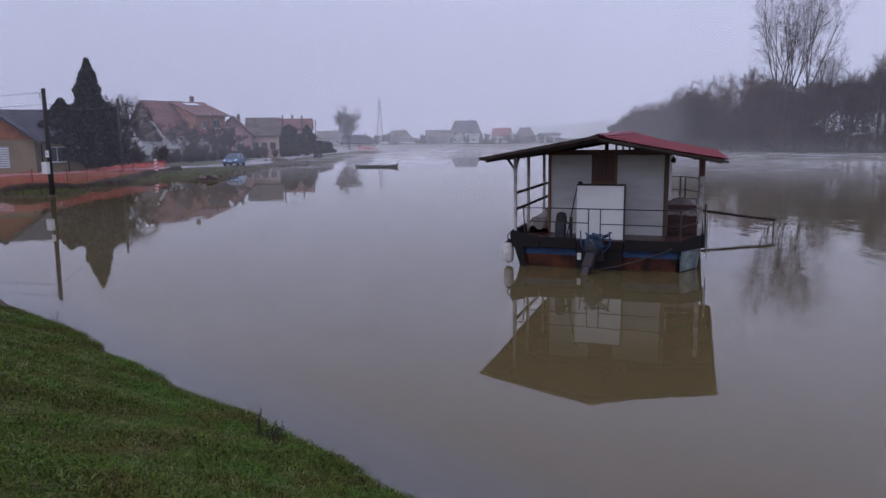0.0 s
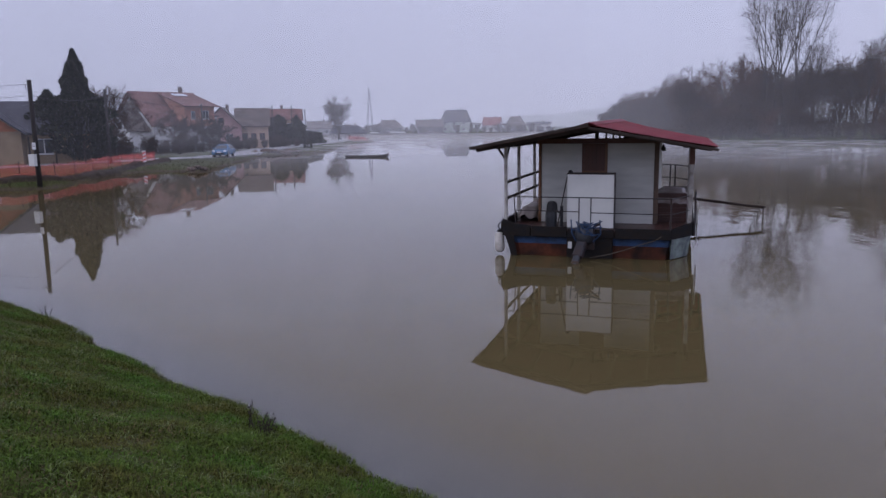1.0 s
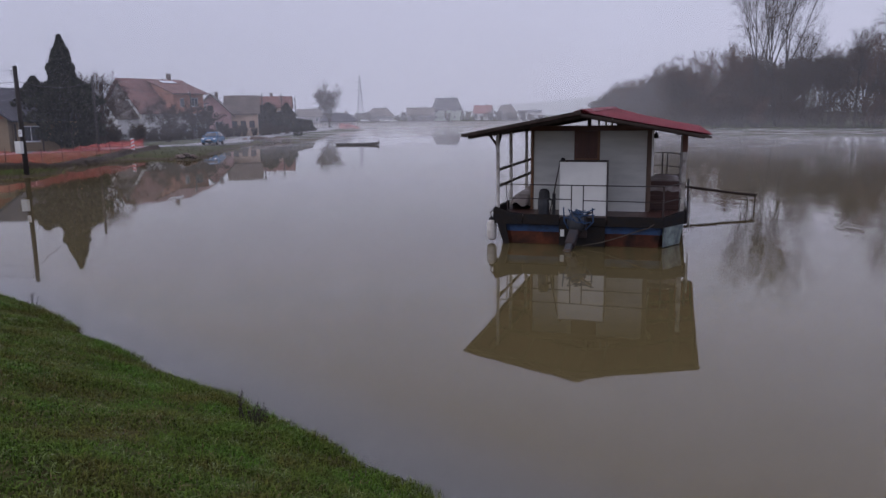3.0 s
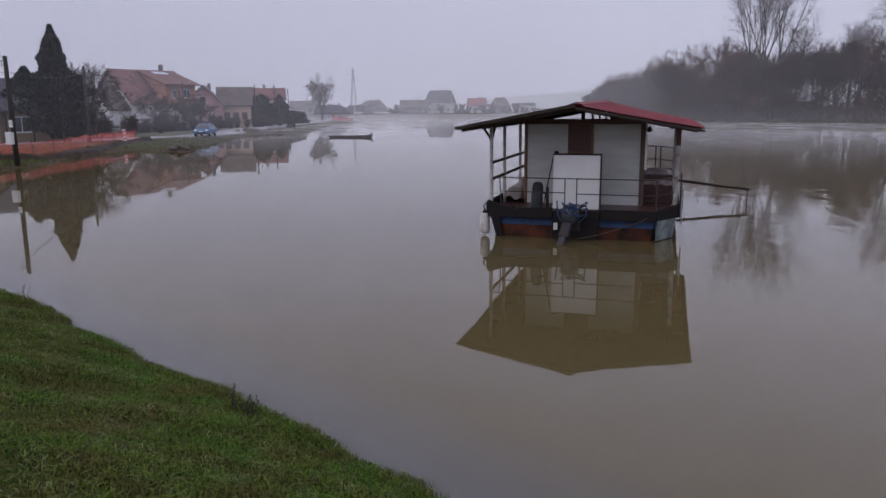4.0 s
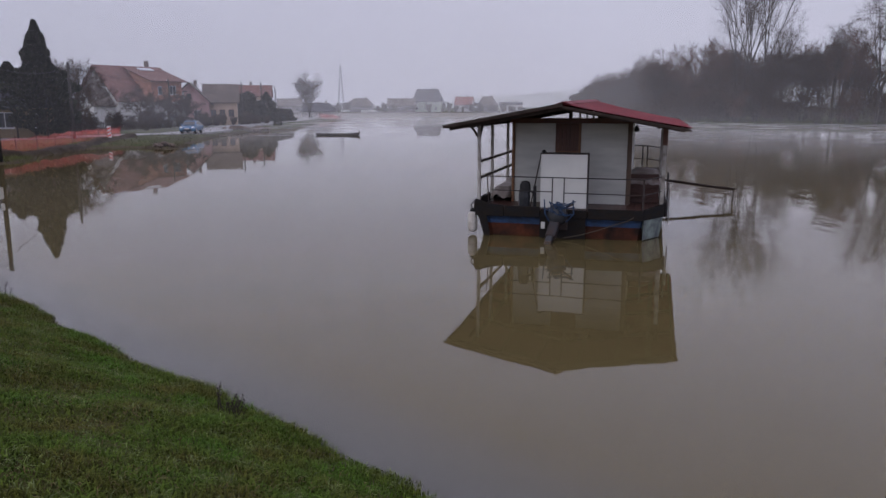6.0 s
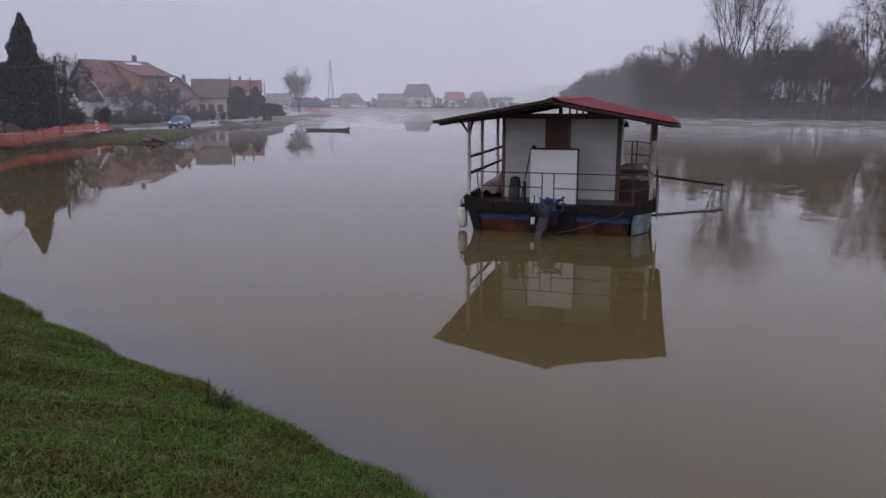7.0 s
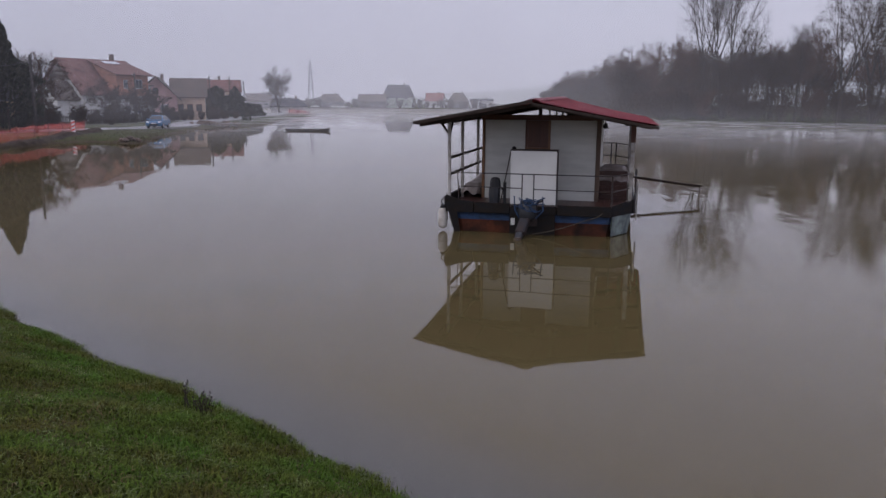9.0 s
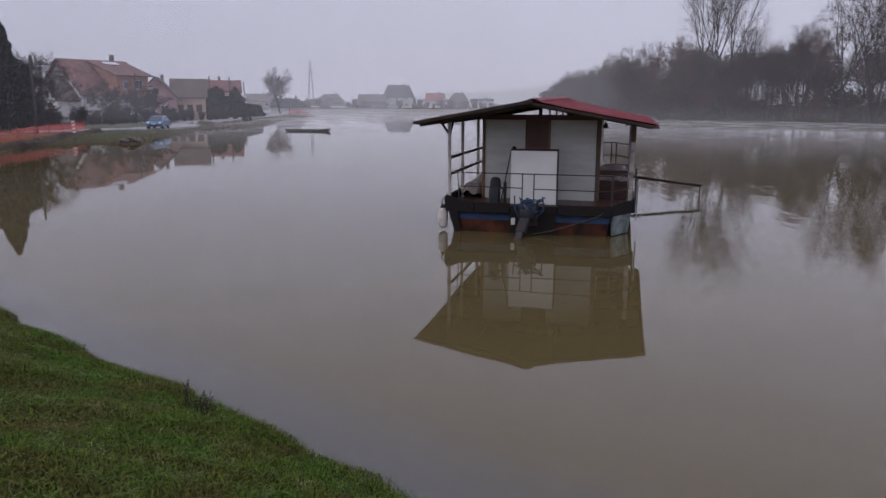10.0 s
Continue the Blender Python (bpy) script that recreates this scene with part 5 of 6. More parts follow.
for k in range(64):
    f = k / 63
    x, y = -75 + 120 * f + rnd.uniform(-3, 3), 358 + 22 * min(1, f * 2) + rnd.uniform(-4, 8)
    copy_thing(hedge_base[k % 3], place(x, max(y, 372 + 0.1 * x) if x > -25 else y, rnd.uniform(0, 360)) @ Matrix.Scale(rnd.uniform(0.7, 2.0), 4))

# ---- wood on the far bank ----
def bearing(deg, r):
    """A place on the ground by its bearing from north and its distance."""
    return r * math.sin(radians(deg)), r * math.cos(radians(deg))


for seed, deg, r, h, w, n, limbs, low, up, label in (
        (70, 21.4, 139, 28.5, 13.5, 2, 4, 0.34, 0.42, "very tall bare poplar on the river bank"),
        (71, 22.7, 140, 29.0, 14.5, 2, 4, 0.36, 0.40, "very tall bare poplar on the river bank"),
        (72, 24.2, 147, 19.0, 9.0, 1, 5, 0.34, 0.45, "slender tall bare tree beside the poplars"),
        (73, 27.4, 135, 16.0, 6.5, 1, 5, 0.38, 0.45, "slender bare tree on the river bank"),
        (74, 30.0, 133.5, 22.0, 16.0, 1, 6, 0.24, 0.24, "broad bare tree with forked limbs at the water"),
        (75, 32.0, 134, 23.5, 14.0, 2, 4, 0.28, 0.35, "tall bare tree with leaning limbs at the water"),
        (76, 34.4, 133, 22.0, 14.0, 1, 6, 0.28, 0.45, "tall bare tree at the water")):
    tree_thing("bare_tree", bare_tree(seed, h, w, n, M_TWIG, limbs, 5, low, up, 0.02), place(*bearing(deg, r), seed * 50), label, group="river wood")
wood_kinds = [tree_thing("bare_tree", bare_tree(80 + k, h, w, n, M_TWIG if k % 2 else M_TWIG_RED, 6, 12, 0.24, 0.28, 0.017), place(*bearing(deg, r), 30 * k), "bare round-headed tree in the misty river wood", group="river wood")
              for k, (h, w, n, deg, r) in enumerate(((14.5, 11, 1, 19.0, 150), (13.0, 10, 2, 16.2, 172), (15, 9.5, 1, 17.4, 164), (12.0, 11, 2, 25.6, 142), (13.5, 8, 1, 28.8, 146)))]
bush_kinds = [tree_thing("shrub", shrub(90 + k, 4.6, 5.5, 700, M_TWIG_RED if k == 1 else M_TWIG, 1.5), place(44 + 6 * k, 131 - 3 * k, 0), "tangled leafless thicket on the river bank", "shrub", "river wood") for k in range(3)]
rnd = random.Random(21)
EDGE = [(92, 101), (75, 110), (62, 118), (44, 131), (45.5, 150), (49, 180), (61, 300), (93, 495), (121, 700)]


def along(f):
    lens = [math.dist(a, b) for a, b in zip(EDGE, EDGE[1:])]
    d = f * sum(lens)
    for (a, b), L in zip(zip(EDGE, EDGE[1:]), lens):
        if d <= L:
            return Vector(a).lerp(Vector(b), d / L), (Vector(b) - Vector(a)).normalized()
        d -= L
    return Vector(EDGE[-1]), Vector((0, 1))


for k in range(140):
    f = (k + rnd.random()) / 140
    p, d = along(f ** 1.3)
    side = Vector((d.y, -d.x))
    q = p + side * (3.0 + 22 * rnd.random() ** 1.2)
    copy_thing(wood_kinds[k % 5], place(q.x, q.y, rnd.uniform(0, 360)) @ Matrix.Scale(rnd.uniform(0.72, 1.05), 4))
for k in range(34):
    p, d = along(0.2 + 0.78 * (k + rnd.random()) / 34)
    side = Vector((d.y, -d.x))
    q = p + side * rnd.uniform(2.0, 10)
    copy_thing(wood_kinds[k % 5], place(q.x, q.y, rnd.uniform(0, 360)) @ Matrix.Scale(rnd.uniform(0.95, 1.2), 4))
for k in range(90):
    p, d = along((k / 89) ** 1.35)
    side = Vector((d.y, -d.x))
    q = p + side * rnd.uniform(1.2, 9)
    copy_thing(bush_kinds[k % 3], place(q.x, q.y, rnd.uniform(0, 360)) @ Matrix.Scale(rnd.uniform(0.6, 1.2), 4))

# ---- dense river wood behind the single trees ----
def thicket():
    rng = np.random.default_rng(5)
    rnd = random.Random(7)
    tris = []
    for k in range(620):
        low = k >= 320
        f = (k / 319) ** 1.35 if not low else ((k - 320) / 299) ** 1.3
        p, d = along(f)
        side = Vector((d.y, -d.x))
        q = p + side * (rnd.uniform(-1.5, 12.0) if low else rnd.uniform(2.0, 16 + 14 * f))
        h = rnd.uniform(5.5, 9.5) * (1.3 if f < 0.06 else 1.0) * (0.6 if rnd.random() < 0.25 else 1.0) * ((0.65 if f < 0.15 else 0.42) if low else 1)
        w = h * rnd.uniform(0.35, 0.55) * (1.6 if low else 1)
        z0 = ground_at(q.x, q.y)
        n = 520
        u = rng.normal(size=(n, 3))
        u /= np.linalg.norm(u, axis=1, keepdims=True)
        r = rng.random(n) ** 0.42
        c = np.array([q.x, q.y, z0 + h * 0.5]) + u * r[:, None] * np.array([w, w, h * 0.52])
        c[:, 2] = np.maximum(c[:, 2], z0 + 0.1)
        dirs = u * 0.6 + rng.normal(size=(n, 3)) * 0.55 + np.array([0, 0, 0.55])
        dirs /= np.linalg.norm(dirs, axis=1, keepdims=True)
        wide = np.cross(dirs, rng.normal(size=(n, 3)))
        wide /= np.linalg.norm(wide, axis=1, keepdims=True)
        L = rng.uniform(0.5, 1.5, n)[:, None] * (0.6 if low else 1)
        t = (0.02 + 0.03 * rng.random(n) * (1 + f))[:, None]
        tris.append(np.stack([c - wide * t, c + wide * t, c + dirs * L], 1))
    v = np.concatenate(tris).reshape(-1, 3)
    return v.tolist(), np.arange(len(v)).reshape(-1, 3).tolist()


tv, tf = thicket()
tagged(new("thicket", quick("thicket", tv, tf, M_TWIG)), "dense grey-brown leafless undergrowth along the far bank", "undergrowth", kind="stuff")


# ---- roadside things ----
def pole(x, y, top, r, label, boxes=True):
    p = thing("utility_pole", place(x, y, -28), label, "utility pole", "poles along the road")
    z = top - p.matrix_world.translation.z
    part("shaft", Shape().tube((0, 0, -0.5), (-0.05, 0, z), r * 1.15, r * 0.85, 10), M_POLE, p, smooth=True)
    if boxes:
        part("meter_box", Shape().box((-0.42, -0.34, 1.35), (0.18, -0.12, 2.12)), M_WHITE, p, "white meter box", 0.015)
        part("meter_plate", Shape().box((-0.17, -0.16, 2.42), (0.17, -0.12, 2.86)), M_FRAMEW, p, "white plate")
        part("bar", Shape().box((-0.12, -0.168, 2.6), (0.12, -0.162, 2.63)).box((-0.12, -0.168, 2.7), (0.08, -0.162, 2.73)), M_IRON, p)
    part("bracket", Shape().path([(0, -0.1, z - 0.25), (-0.28, -0.1, z - 0.25), (-0.34, -0.1, z - 0.5), (-0.2, -0.1, z - 0.62), (0, -0.1, z - 0.6)], 0.022, 6), M_IRON, p)
    part("insulator", Shape().lathe((-0.28, -0.1, z - 0.25), [(0.04, 0), (0.06, 0.05), (0.03, 0.12)], 8), M_WHITE, p)
    return p


pole(-27.8, 48.0, 6.95, 0.15, "dark wooden utility pole with white meter box by the water")
pole(-35.2, 73.6, 7.7, 0.13, "grey wooden utility pole beside the road", False)
pole(-39.2, 112, 7.4, 0.12, "thin utility pole before the red house", False)
pole(-33.0, 129, 7.6, 0.12, "thin utility pole by the garden hedge", False)
pole(-32.9, 143, 7.9, 0.12, "thin utility pole by the garden hedge", False)
pole(-43.5, 205, 8.6, 0.14, "far thin utility pole near a lone tree", False)


def cable(p, q, sag, r=0.016):
    t = thing("overhead_cable", Matrix.Identity(4), "thin black overhead power cable", "cable", "cables on the poles")
    p, q = Vector(p), Vector(q)
    pts = [p.lerp(q, i / 10) - Vector((0, 0, sag * 4 * (i / 10) * (1 - i / 10))) for i in range(11)]
    part("wire", Shape().path(pts, r, 4), M_RUBBER, t)


cable((-27.8, 48, 6.7), (-62, 46, 6.9), 0.7)
cable((-27.8, 48, 5.95), (-62, 46, 6.3), 0.7)
cable((-27.8, 48, 6.0), (-37.4, 78, 7.4), 0.5, 0.02)
cable((-37.4, 78, 7.5), (-39.2, 112, 7.1), 0.5, 0.02)


def orange_fence(line, height, step, label):
    f = thing("safety_fence", Matrix.Identity(4), label, "fence", "orange safety fences")
    pts = [Vector(p) for p in line]
    fine = []
    for p, q in zip(pts, pts[1:]):
        k = max(1, round((q - p).length / step))
        fine += [p.lerp(q, i / k) for i in range(k)]
    fine.append(pts[-1])
    rnd = random.Random(len(line))
    base = [Vector((p.x, p.y, ground_at(p.x, p.y))) for p in fine]
    for b in base:
        part("post", Shape().tube(b - Vector((0, 0, 0.3)), b + Vector((rnd.uniform(-0.05, 0.05), rnd.uniform(-0.05, 0.05), height + 0.12)), 0.03, n=6), M_IRON, f, "dark iron post")
    for a, b in zip(base, base[1:]):
        n, sh, sag = 8, Shape(), rnd.uniform(0.05, 0.22)
        for i in range(n):
            p, q = a.lerp(b, i / n), a.lerp(b, (i + 1) / n)
            t0, t1 = (height - sag * math.sin(math.pi * j / n) for j in (i, i + 1))
            off = 0.05 * math.sin(i * 1.9)
            sh.add([(p.x, p.y + off, p.z + 0.06), (q.x, q.y - off, q.z + 0.06), (q.x, q.y, q.z + t1), (p.x, p.y, p.z + t0)], [(0, 1, 2, 3)])
        part("net", sh, M_NET, f, "translucent orange plastic net")
    return f


orange_fence([(-46, 47.8), (-33, 50.0), (-30.6, 55.0), (-31.8, 66), (-33.6, 80.5)], 1.12, 3.3, "sagging orange safety net fence along the flooded bank")
orange_fence([(-45, 73), (-40.5, 80), (-36.5, 87)], 0.6, 3.5, "low orange safety net fence across the road")
orange_fence([(-30.5, 196), (-25.5, 198)], 1.5, 2.5, "far orange safety net fence on the point")


def barrier():
    b = thing("warning_post", place(-32.2, 74.5, 15), "red and white striped warning post by the fence", "warning post")
    part("board", Shape().box((-0.16, -0.03, 0.1), (0.16, 0.03, 1.25)), M_FRAMEW, b, "white board", 0.02)
    for k in range(3):
        z = 0.2 + k * 0.34
        part("stripe", Shape().add([(-0.16, -0.036, z), (0.16, -0.036, z + 0.14), (0.16, -0.036, z + 0.3), (-0.16, -0.036, z + 0.16), (-0.16, -0.03, z), (0.16, -0.03, z + 0.14), (0.16, -0.03, z + 0.3), (-0.16, -0.03, z + 0.16)],
                                   [(0, 1, 2, 3), (7, 6, 5, 4), (0, 4, 5, 1), (1, 5, 6, 2), (2, 6, 7, 3), (3, 7, 4, 0)]), M_REDPLATE, b, "red stripe")
    part("foot", Shape().box((-0.25, -0.2, 0), (0.25, 0.2, 0.1)), M_RUBBER, b, "", 0.02)


barrier()


def car(m, paint, label, length=4.2, height=1.46):
    c = thing("car", m, label, "car", "parked cars")
    w = 0.88
    low = [(-2.08, 0.28), (2.06, 0.28), (2.12, 0.55), (2.02, 0.80), (1.15, 0.93), (-1.9, 0.98), (-2.12, 0.72)]
    part("body", Shape().prism(low, 1, -w, w), paint, c, "", 0.07)
    v = []
    for s in (-1, 1):
        v += [(-1.95, s * 0.82, 0.95), (1.2, s * 0.82, 0.91), (0.35, s * 0.62, height), (-1.2, s * 0.62, height - 0.02)]
    hull = [(0, 1, 2, 3), (7, 6, 5, 4), (0, 4, 5, 1), (1, 5, 6, 2), (2, 6, 7, 3), (3, 7, 4, 0)]
    part("cabin", Shape().add(v, hull), paint, c, "", 0.06)
    part("windscreen", Shape().add([(1.13, -0.70, 0.98), (1.13, 0.70, 0.98), (0.42, 0.56, height - 0.08), (0.42, -0.56, height - 0.08), (1.17, -0.70, 0.99), (1.17, 0.70, 0.99), (0.46, 0.56, height - 0.07), (0.46, -0.56, height - 0.07)], hull), M_CARGLASS, c, "dark windscreen")
    part("rear_window", Shape().add([(-1.86, -0.66, 1.02), (-1.86, 0.66, 1.02), (-1.30, 0.54, height - 0.1), (-1.30, -0.54, height - 0.1), (-1.92, -0.66, 1.03), (-1.92, 0.66, 1.03), (-1.34, 0.54, height - 0.09), (-1.34, -0.54, height - 0.09)], hull), M_CARGLASS, c)
    for s in (-1, 1):
        for a0, a1, b0, b1 in ((-0.28, 0.95, -0.25, 0.32), (-1.55, -0.36, -1.1, -0.33)):
            part("side_window", Shape().add([(a0, s * 0.80, 0.99), (a1, s * 0.80, 0.98), (b1, s * 0.645, height - 0.09), (b0, s * 0.645, height - 0.09), (a0, s * 0.825, 0.99), (a1, s * 0.825, 0.98), (b1, s * 0.665, height - 0.09), (b0, s * 0.665, height - 0.09)], hull), M_CARGLASS, c)
        part("headlight", Shape().add([(2.0, s * 0.50, 0.66), (2.0, s * 0.80, 0.68), (1.94, s * 0.80, 0.82), (2.0, s * 0.50, 0.78), (2.12, s * 0.50, 0.64), (2.07, s * 0.82, 0.66), (1.98, s * 0.82, 0.83), (2.06, s * 0.50, 0.79)], hull), M_LIGHTGLASS, c, "clear headlight")
        part("mirror", Shape().box((0.80, min(s * 0.84, s * 1.0), 0.98), (0.95, max(s * 0.84, s * 1.0), 1.10)), paint, c, "", 0.03)
        for x in (1.32, -1.3):
            wheel = part("wheel", Shape().tube((x, s * 0.66, 0.31), (x, s * 0.885, 0.31), 0.31, n=18), M_RUBBER, c, "black tyre", 0.02)
            part("rim", Shape().tube((x, s * 0.88, 0.31), (x, s * 0.90, 0.31), 0.19, n=12), M_STEEL, wheel, "grey rim")
    part("grille", Shape().box((2.08, -0.5, 0.36), (2.135, 0.5, 0.52)), M_RUBBER, c)
    part("number_plate", Shape().box((2.10, -0.26, 0.55), (2.145, 0.26, 0.65)), M_FRAMEW, c)
    return c


car(place(-28.9, 89.2, -86) @ Matrix.Translation((0, 0, 0.1)), M_CARBLUE, "bright blue hatchback parked on the wet road")
for x, y, a in ((-34.5, 363.5, 10), (-31, 364.5, -5), (-44, 363, 0)):
    car(place(x, y, a), M_WHITE, "white car parked before far houses")


def rowboat():
    r = thing("rowing_boat", pose(-12.3, 93.0, 0, 0, 0, -5), "long dark wooden rowing boat moored on the water", "boat")
    n, left, right, keel = 14, [], [], []
    for i in range(n + 1):
        f = i / n
        x = -2.75 + 5.5 * f
        w = 0.55 * math.sin(math.pi * min(1, max(0.03, f * 0.94 + 0.04))) ** 0.6
        z = 0.2 + 0.2 * (2 * f - 1) ** 4 * (1.0 if f > 0.5 else 0.25)
        left.append((x, -w, z)), right.append((x, w, z)), keel.append((x, 0, -0.12 + 0.2 * (2 * f - 1) ** 6))
    for side, label in ((left, "dark planked side"), (right, "dark planked side")):
        sh = Shape()
        for a, b, c, d in zip(side, side[1:], keel[1:], keel):
            s = 0.03 if a[1] > 0 else -0.03
            sh.add([a, b, c, d, (a[0], a[1] - s, a[2]), (b[0], b[1] - s, b[2]), (c[0], c[1] - s, c[2] + 0.03), (d[0], d[1] - s, d[2] + 0.03)], [(0, 1, 2, 3), (7, 6, 5, 4), (0, 4, 5, 1), (2, 3, 7, 6)])
        part("side_planking", sh, M_DARKWOOD, r, label)
        part("gunwale", Shape().path(side, 0.03, 5), M_DARKWOOD, r)
    for x in (-1.4, 0.2, 1.5):
        part("thwart", Shape().box((x, -0.45, 0.14), (x + 0.22, 0.45, 0.18)), M_DARKWOOD, r)
    part("stem_post", Shape().box((2.62, -0.06, 0.2), (2.78, 0.06, 0.55)), M_DARKWOOD, r, "", 0.02)


rowboat()


def pylon():
    p = thing("pylon", place(-49.6, 392, 20), "tall lattice steel power pylon in the haze", "pylon")
    H = 23.0
    wide = lambda z: 1.35 * (1 - z / H) ** 1.2 + 0.25
    legs = [(-1, -1), (1, -1), (1, 1), (-1, 1)]
    for a, b in legs:
        part("leg", Shape().path([(a * wide(z), b * wide(z), z) for z in (0, 6, 12, 17, 20, H)], 0.13, 4), M_STEEL, p)
    z = 0.5
    while z < H - 1:
        dz = wide(z) * 1.5 + 0.4
        for (a, b), (c, d) in zip(legs, legs[1:] + legs[:1]):
            w0, w1 = wide(z), wide(min(z + dz, H))
            part("brace", Shape().tube((a * w0, b * w0, z), (c * w1, d * w1, min(z + dz, H)), 0.07, n=4), M_STEEL, p)
        z += dz
    for z, w, s in ((19.6, 3.2, -1), (17.2, 3.4, 1), (15.0, 3.4, -1)):
        part("cross_arm", Shape().tube((0, 0, z), (s * w, 0, z), 0.16, 0.06, 4).tube((0, 0, z + 0.9), (s * w, 0, z), 0.1, 0.05, 4), M_STEEL, p)


pylon()


def picket_fence(line, height, label):
    f = thing("garden_fence", Matrix.Identity(4), label, "fence")
    slat = Shape().prism([(-0.065, 0), (0.065, 0), (0.065, height - 0.08), (0, height), (-0.065, height - 0.08)], 1, -0.012, 0.012).mesh("slat", M_DARKWOOD)
    rnd = random.Random(2)
    for p, q in zip(line, line[1:]):
        p, q = Vector(p), Vector(q)
        k, turn = int((q - p).length / 0.24), math.degrees(math.atan2(q.y - p.y, q.x - p.x))
        ends = [Vector((a.x, a.y, ground_at(a.x, a.y))) for a in (p, q)]
        for z in (0.3, height - 0.3):
            part("rail", Shape().bar(ends[0] + Vector((0, 0, z)), ends[1] + Vector((0, 0, z)), 0.05, 0.08), M_DARKWOOD, f)
        for i in range(k):
            a = ends[0].lerp(ends[1], i / k)
            part("slat", slat, None, f, m=pose(a.x, a.y, a.z + rnd.uniform(-0.03, 0.03), 0, rnd.uniform(-2, 2), turn))


picket_fence([(-47, 86), (-41.5, 96), (-39.5, 106), (-38, 116), (-36.5, 126)], 1.25, "dark weathered picket fence before the gardens")


def stone_mesh(seed):
    rnd = random.Random(seed)
    bm = bmesh.new()
    bmesh.ops.create_icosphere(bm, subdivisions=1, radius=0.5)
    for v in bm.verts:
        v.co *= rnd.uniform(0.7, 1.15)
        v.co.z *= 0.7
    me = bpy.data.meshes.new("stone")
    bm.to_mesh(me)
    bm.free()
    me.materials.append(M_STONE)
    return me


def rubble(x, y, n, rx, ry, size, label, seed):
    t = thing("rubble_heap", place(x, y, 0), label, "rubble")
    kinds, rnd = [stone_mesh(seed + k) for k in range(4)], random.Random(seed)
    for k in range(n):
        a, b = rnd.gauss(0, rx / 2), rnd.gauss(0, ry / 2)
        s = size * rnd.uniform(0.5, 1.3)
        z = ground_at(x + a, y + b) - t.matrix_world.translation.z
        lift = 0.5 * size * max(0, 1 - math.hypot(a / rx, b / ry)) * rnd.random()
        part("stone", kinds[k % 4], None, t, m=pose(a, b, z + s * 0.2 + lift, rnd.uniform(-20, 20), rnd.uniform(-20, 20), rnd.uniform(0, 360)) @ Matrix.Scale(s, 4))


rubble(-27.6, 106.5, 40, 1.6, 1.2, 0.75, "heap of reddish rubble on the bank", 200)
rubble(-25.5, 110, 26, 1.6, 1.0, 0.6, "heap of pale stones on the bank", 210)
rubble(-18.6, 97, 22, 1.1, 0.5, 0.5, "few stones standing out of the water", 220)
rubble(-23.4, 65.2, 16, 0.8, 0.5, 0.5, "few brown stones at the water's edge", 230)
conifer_thing("shrub", place(-25.4, 121, 0), "small dark evergreen shrub on the bank", 61, [(0.1, 0.5), (0.6, 0.6), (1.3, 0.2)], 700, 0.25)


# ---- turf on the dike ----
def blades(n, seed, reach, h0, h1, w, lay, lo=-0.12, hi=4.75, clump=0.0, wet=-0.04):
    rng = np.random.default_rng(seed)
    along_d = np.array([-0.738, 0.675])
    u = reach[0] + (reach[1] - reach[0]) * rng.random(n) ** 1.25
    s = lo + (hi - lo) * rng.random(n)
    if clump:
        cu, cs = rng.uniform(*reach, int(n / 26)), rng.uniform(lo, hi, int(n / 26))
        pick = rng.integers(0, len(cu), n)
        u, s = cu[pick] + rng.normal(0, clump, n), cs[pick] + rng.normal(0, clump, n)
    n0 = np.array(DIKE_N) * (DIKE_S - s)[:, None]
    xy = n0 + along_d * u[:, None]
    z = land_height(xy[:, 0], xy[:, 1])
    keep = z > wet
    xy, z = xy[keep], z[keep]
    n = len(z)
    p = np.c_[xy, z - 0.01]
    a = rng.uniform(0, 2 * np.pi, n)
    out = np.c_[np.cos(a), np.sin(a), np.zeros(n)]
    side = np.c_[-np.sin(a), np.cos(a), np.zeros(n)]
    patch = 0.75 + 0.35 * np.sin(xy[:, 0] * 2.1 + 1.5 * np.sin(xy[:, 1] * 1.3)) * np.sin(xy[:, 1] * 1.9)
    h = (rng.uniform(h0, h1, n) * patch)[:, None]
    bend = (rng.uniform(0.2, 1.0, n) * lay)[:, None]
    wd = (w * rng.uniform(0.6, 1.3, n))[:, None]
    up = np.array([0, 0, 1.0])
    m = p + up * h * 0.62 + out * h * bend * 0.4
    t = p + up * h * (1 - 0.35 * bend) + out * h * bend * 1.1
    v = np.stack([p - side * wd, p + side * wd, m + side * wd * 0.8, m - side * wd * 0.8, t], 1).reshape(-1, 3)
    k = np.arange(n)[:, None] * 5
    return v.tolist(), (k + [0, 1, 2, 3]).tolist() + (k + [3, 2, 4]).tolist()


for n, seed, h0, h1, w, lay, clump, m, label in ((190000, 1, 0.04, 0.09, 0.0055, 1.6, 0, M_GRASS, "short wet green grass on the dike"),
                                                 (70000, 2, 0.06, 0.14, 0.0055, 1.5, 0.07, M_GRASS, "longer green grass tufts on the dike"),
                                                 (16000, 5, 0.05, 0.12, 0.0045, 1.7, 0.05, M_GRASSPALE, "pale grass tips with the turf's glints in their colour"),
                                                 (26000, 3, 0.03, 0.10, 0.0045, 1.8, 0.16, M_DRY, "withered yellow-brown grass on the dike")):
    v, f = blades(n, seed, (-2.5, 17.5), h0, h1, w, lay, clump=clump)
    tagged(new("grass", quick("grass", v, f, m)), label, "grass", kind="stuff")
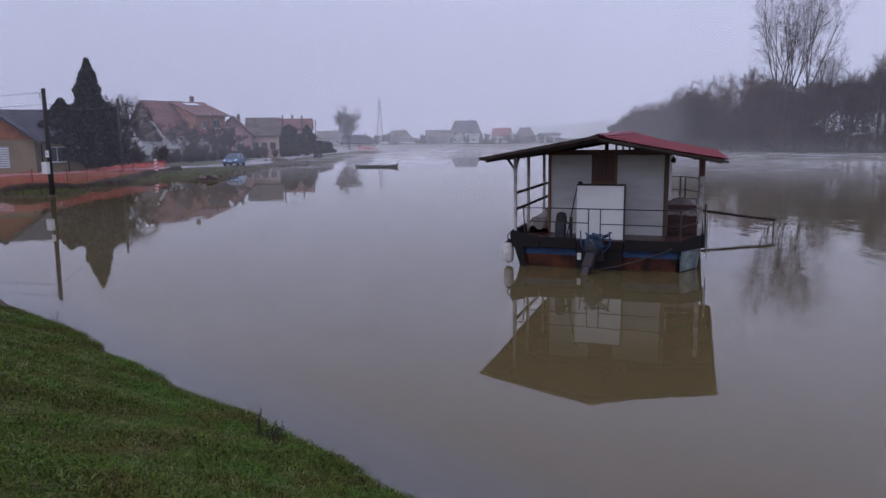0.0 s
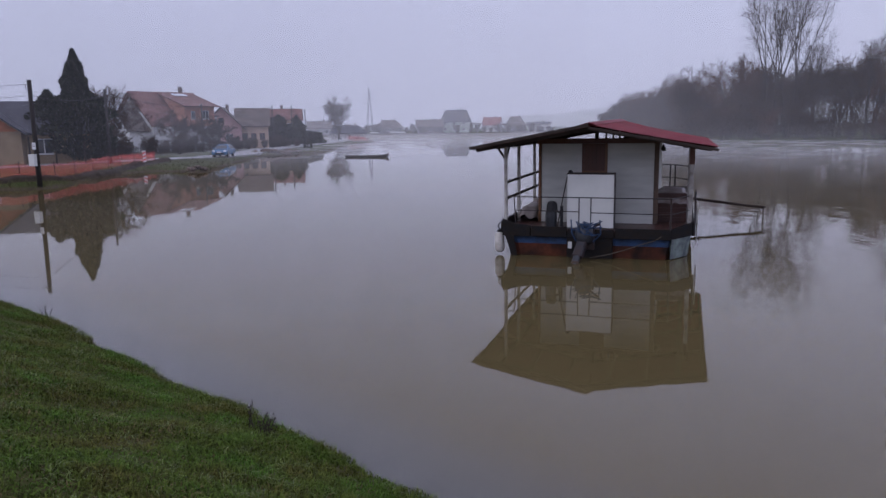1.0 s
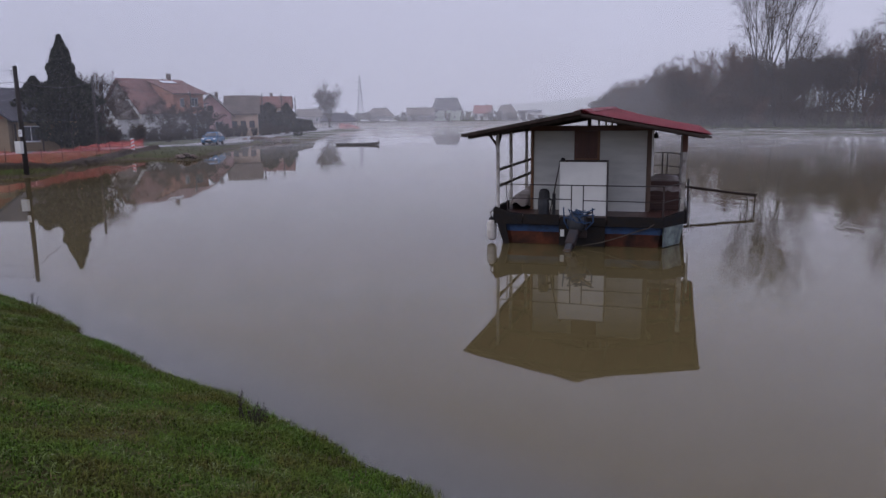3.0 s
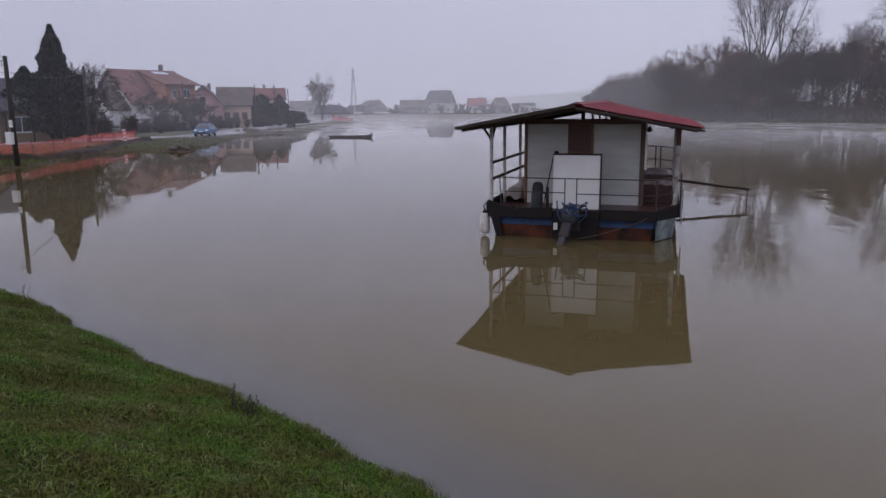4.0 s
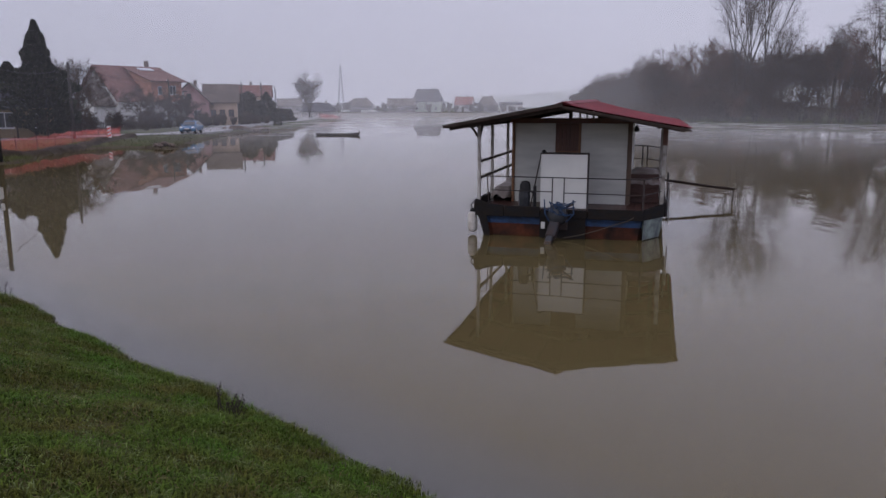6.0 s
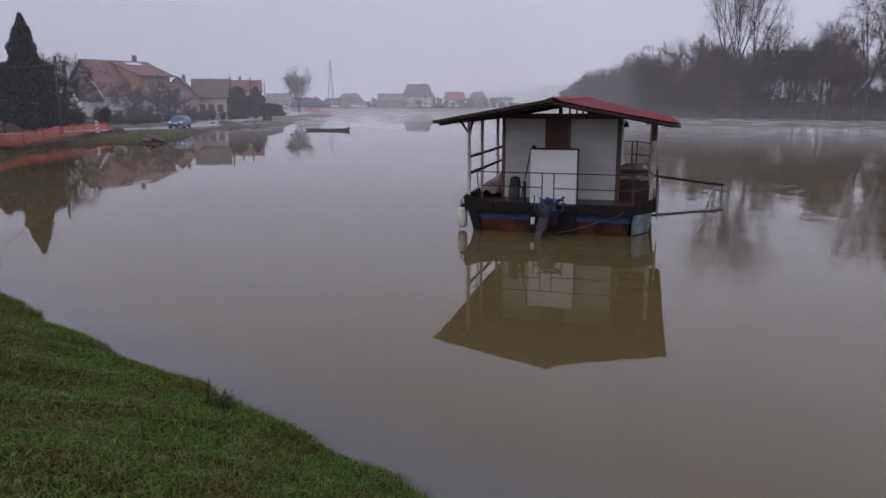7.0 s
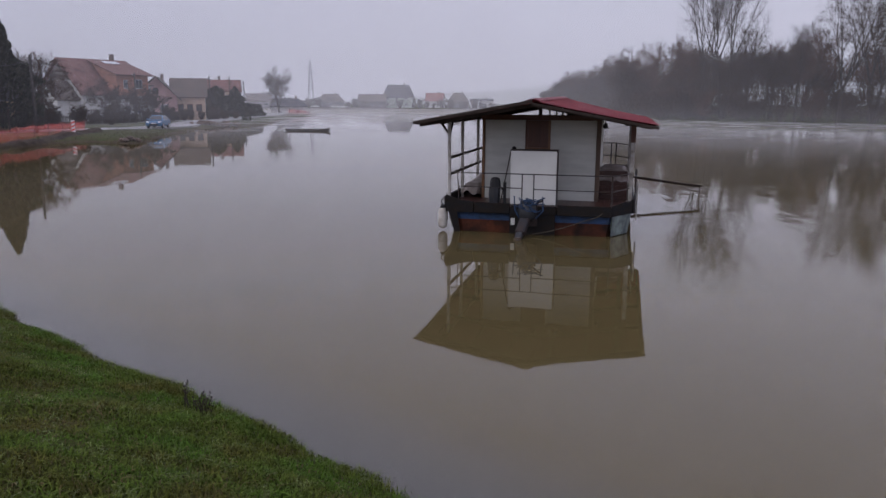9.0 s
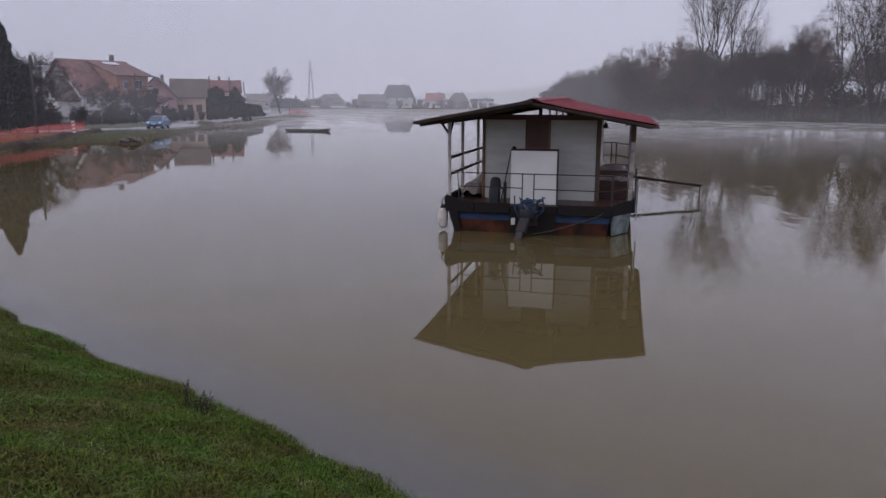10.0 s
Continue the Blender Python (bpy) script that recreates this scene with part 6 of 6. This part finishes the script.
v, f = blades(19000, 4, (-2.5, 17.5), 0.06, 0.17, 0.0045, 0.9, -0.22, 0.3, 0.11, -0.06)
tagged(new("grass", quick("grass", v, f, M_GRASS)), "tall grass fringe at the water's edge", "grass", kind="stuff")


def rough_bank():
    """Coarse withered grass and litter along the flooded road bank."""
    rng = np.random.default_rng(9)
    n = 26000
    x, y = rng.uniform(-47, -20, n), 46 + 80 * rng.random(n) ** 1.3
    z = land_height(x, y)
    d = inside_distance(x, y, SHORE_LEFT)
    keep = (z > 0.0) & (d < 5.5 + 2 * np.sin(y))
    x, y, z = x[keep], y[keep], z[keep]
    n = len(x)
    a = rng.uniform(0, 2 * np.pi, n)
    h, w = rng.uniform(0.10, 0.34, n), rng.uniform(0.015, 0.035, n)
    p = np.c_[x, y, z - 0.02]
    side = np.c_[np.cos(a), np.sin(a), np.zeros(n)]
    tip = p + np.c_[np.sin(a) * h * 0.7, np.cos(a) * h * 0.7, h]
    v = np.stack([p - side * w[:, None], p + side * w[:, None], tip], 1).reshape(-1, 3)
    return v.tolist(), np.arange(3 * n).reshape(-1, 3).tolist()


v, f = rough_bank()
tagged(new("bank_grass", quick("bank_grass", v, f, M_BANKGRASS)), "coarse green and withered grass on the road bank", "grass", kind="stuff")


def weed(x, y, h, n, seed):
    t = thing("dry_weed", place(x, y, 0), "dark withered weed stalks at the water's edge", "plant", "weeds on the dike")
    rnd = random.Random(seed)
    for k in range(n):
        a, lean, hh = rnd.uniform(0, 6.28), rnd.uniform(0.05, 0.45), h * rnd.uniform(0.5, 1.0)
        b = (rnd.gauss(0, 0.06), rnd.gauss(0, 0.06), -0.03)
        mid = (b[0] + math.cos(a) * lean * hh * 0.4, b[1] + math.sin(a) * lean * hh * 0.4, hh * 0.55)
        tip = (b[0] + math.cos(a) * lean * hh, b[1] + math.sin(a) * lean * hh, hh)
        sh = Shape().tube(b, mid, 0.005, 0.004, 4).tube(mid, tip, 0.004, 0.002, 4)
        for j in range(3):
            q = Vector(mid).lerp(Vector(tip), rnd.random())
            sh.tube(q, q + Vector((rnd.uniform(-0.06, 0.06), rnd.uniform(-0.06, 0.06), rnd.uniform(0.02, 0.07))), 0.003, 0.002, 3)
        sh.lathe((tip[0], tip[1], tip[2] - 0.005), [(0.003, 0), (0.010, 0.008), (0.008, 0.02), (0.002, 0.026)], 6)
        part("stalk", sh, M_BARK, t)


weed(-2.26, 7.8, 0.27, 16, 1)
weed(-2.5, 8.1, 0.33, 6, 2)
weed(-8.4, 14.2, 0.32, 7, 3)
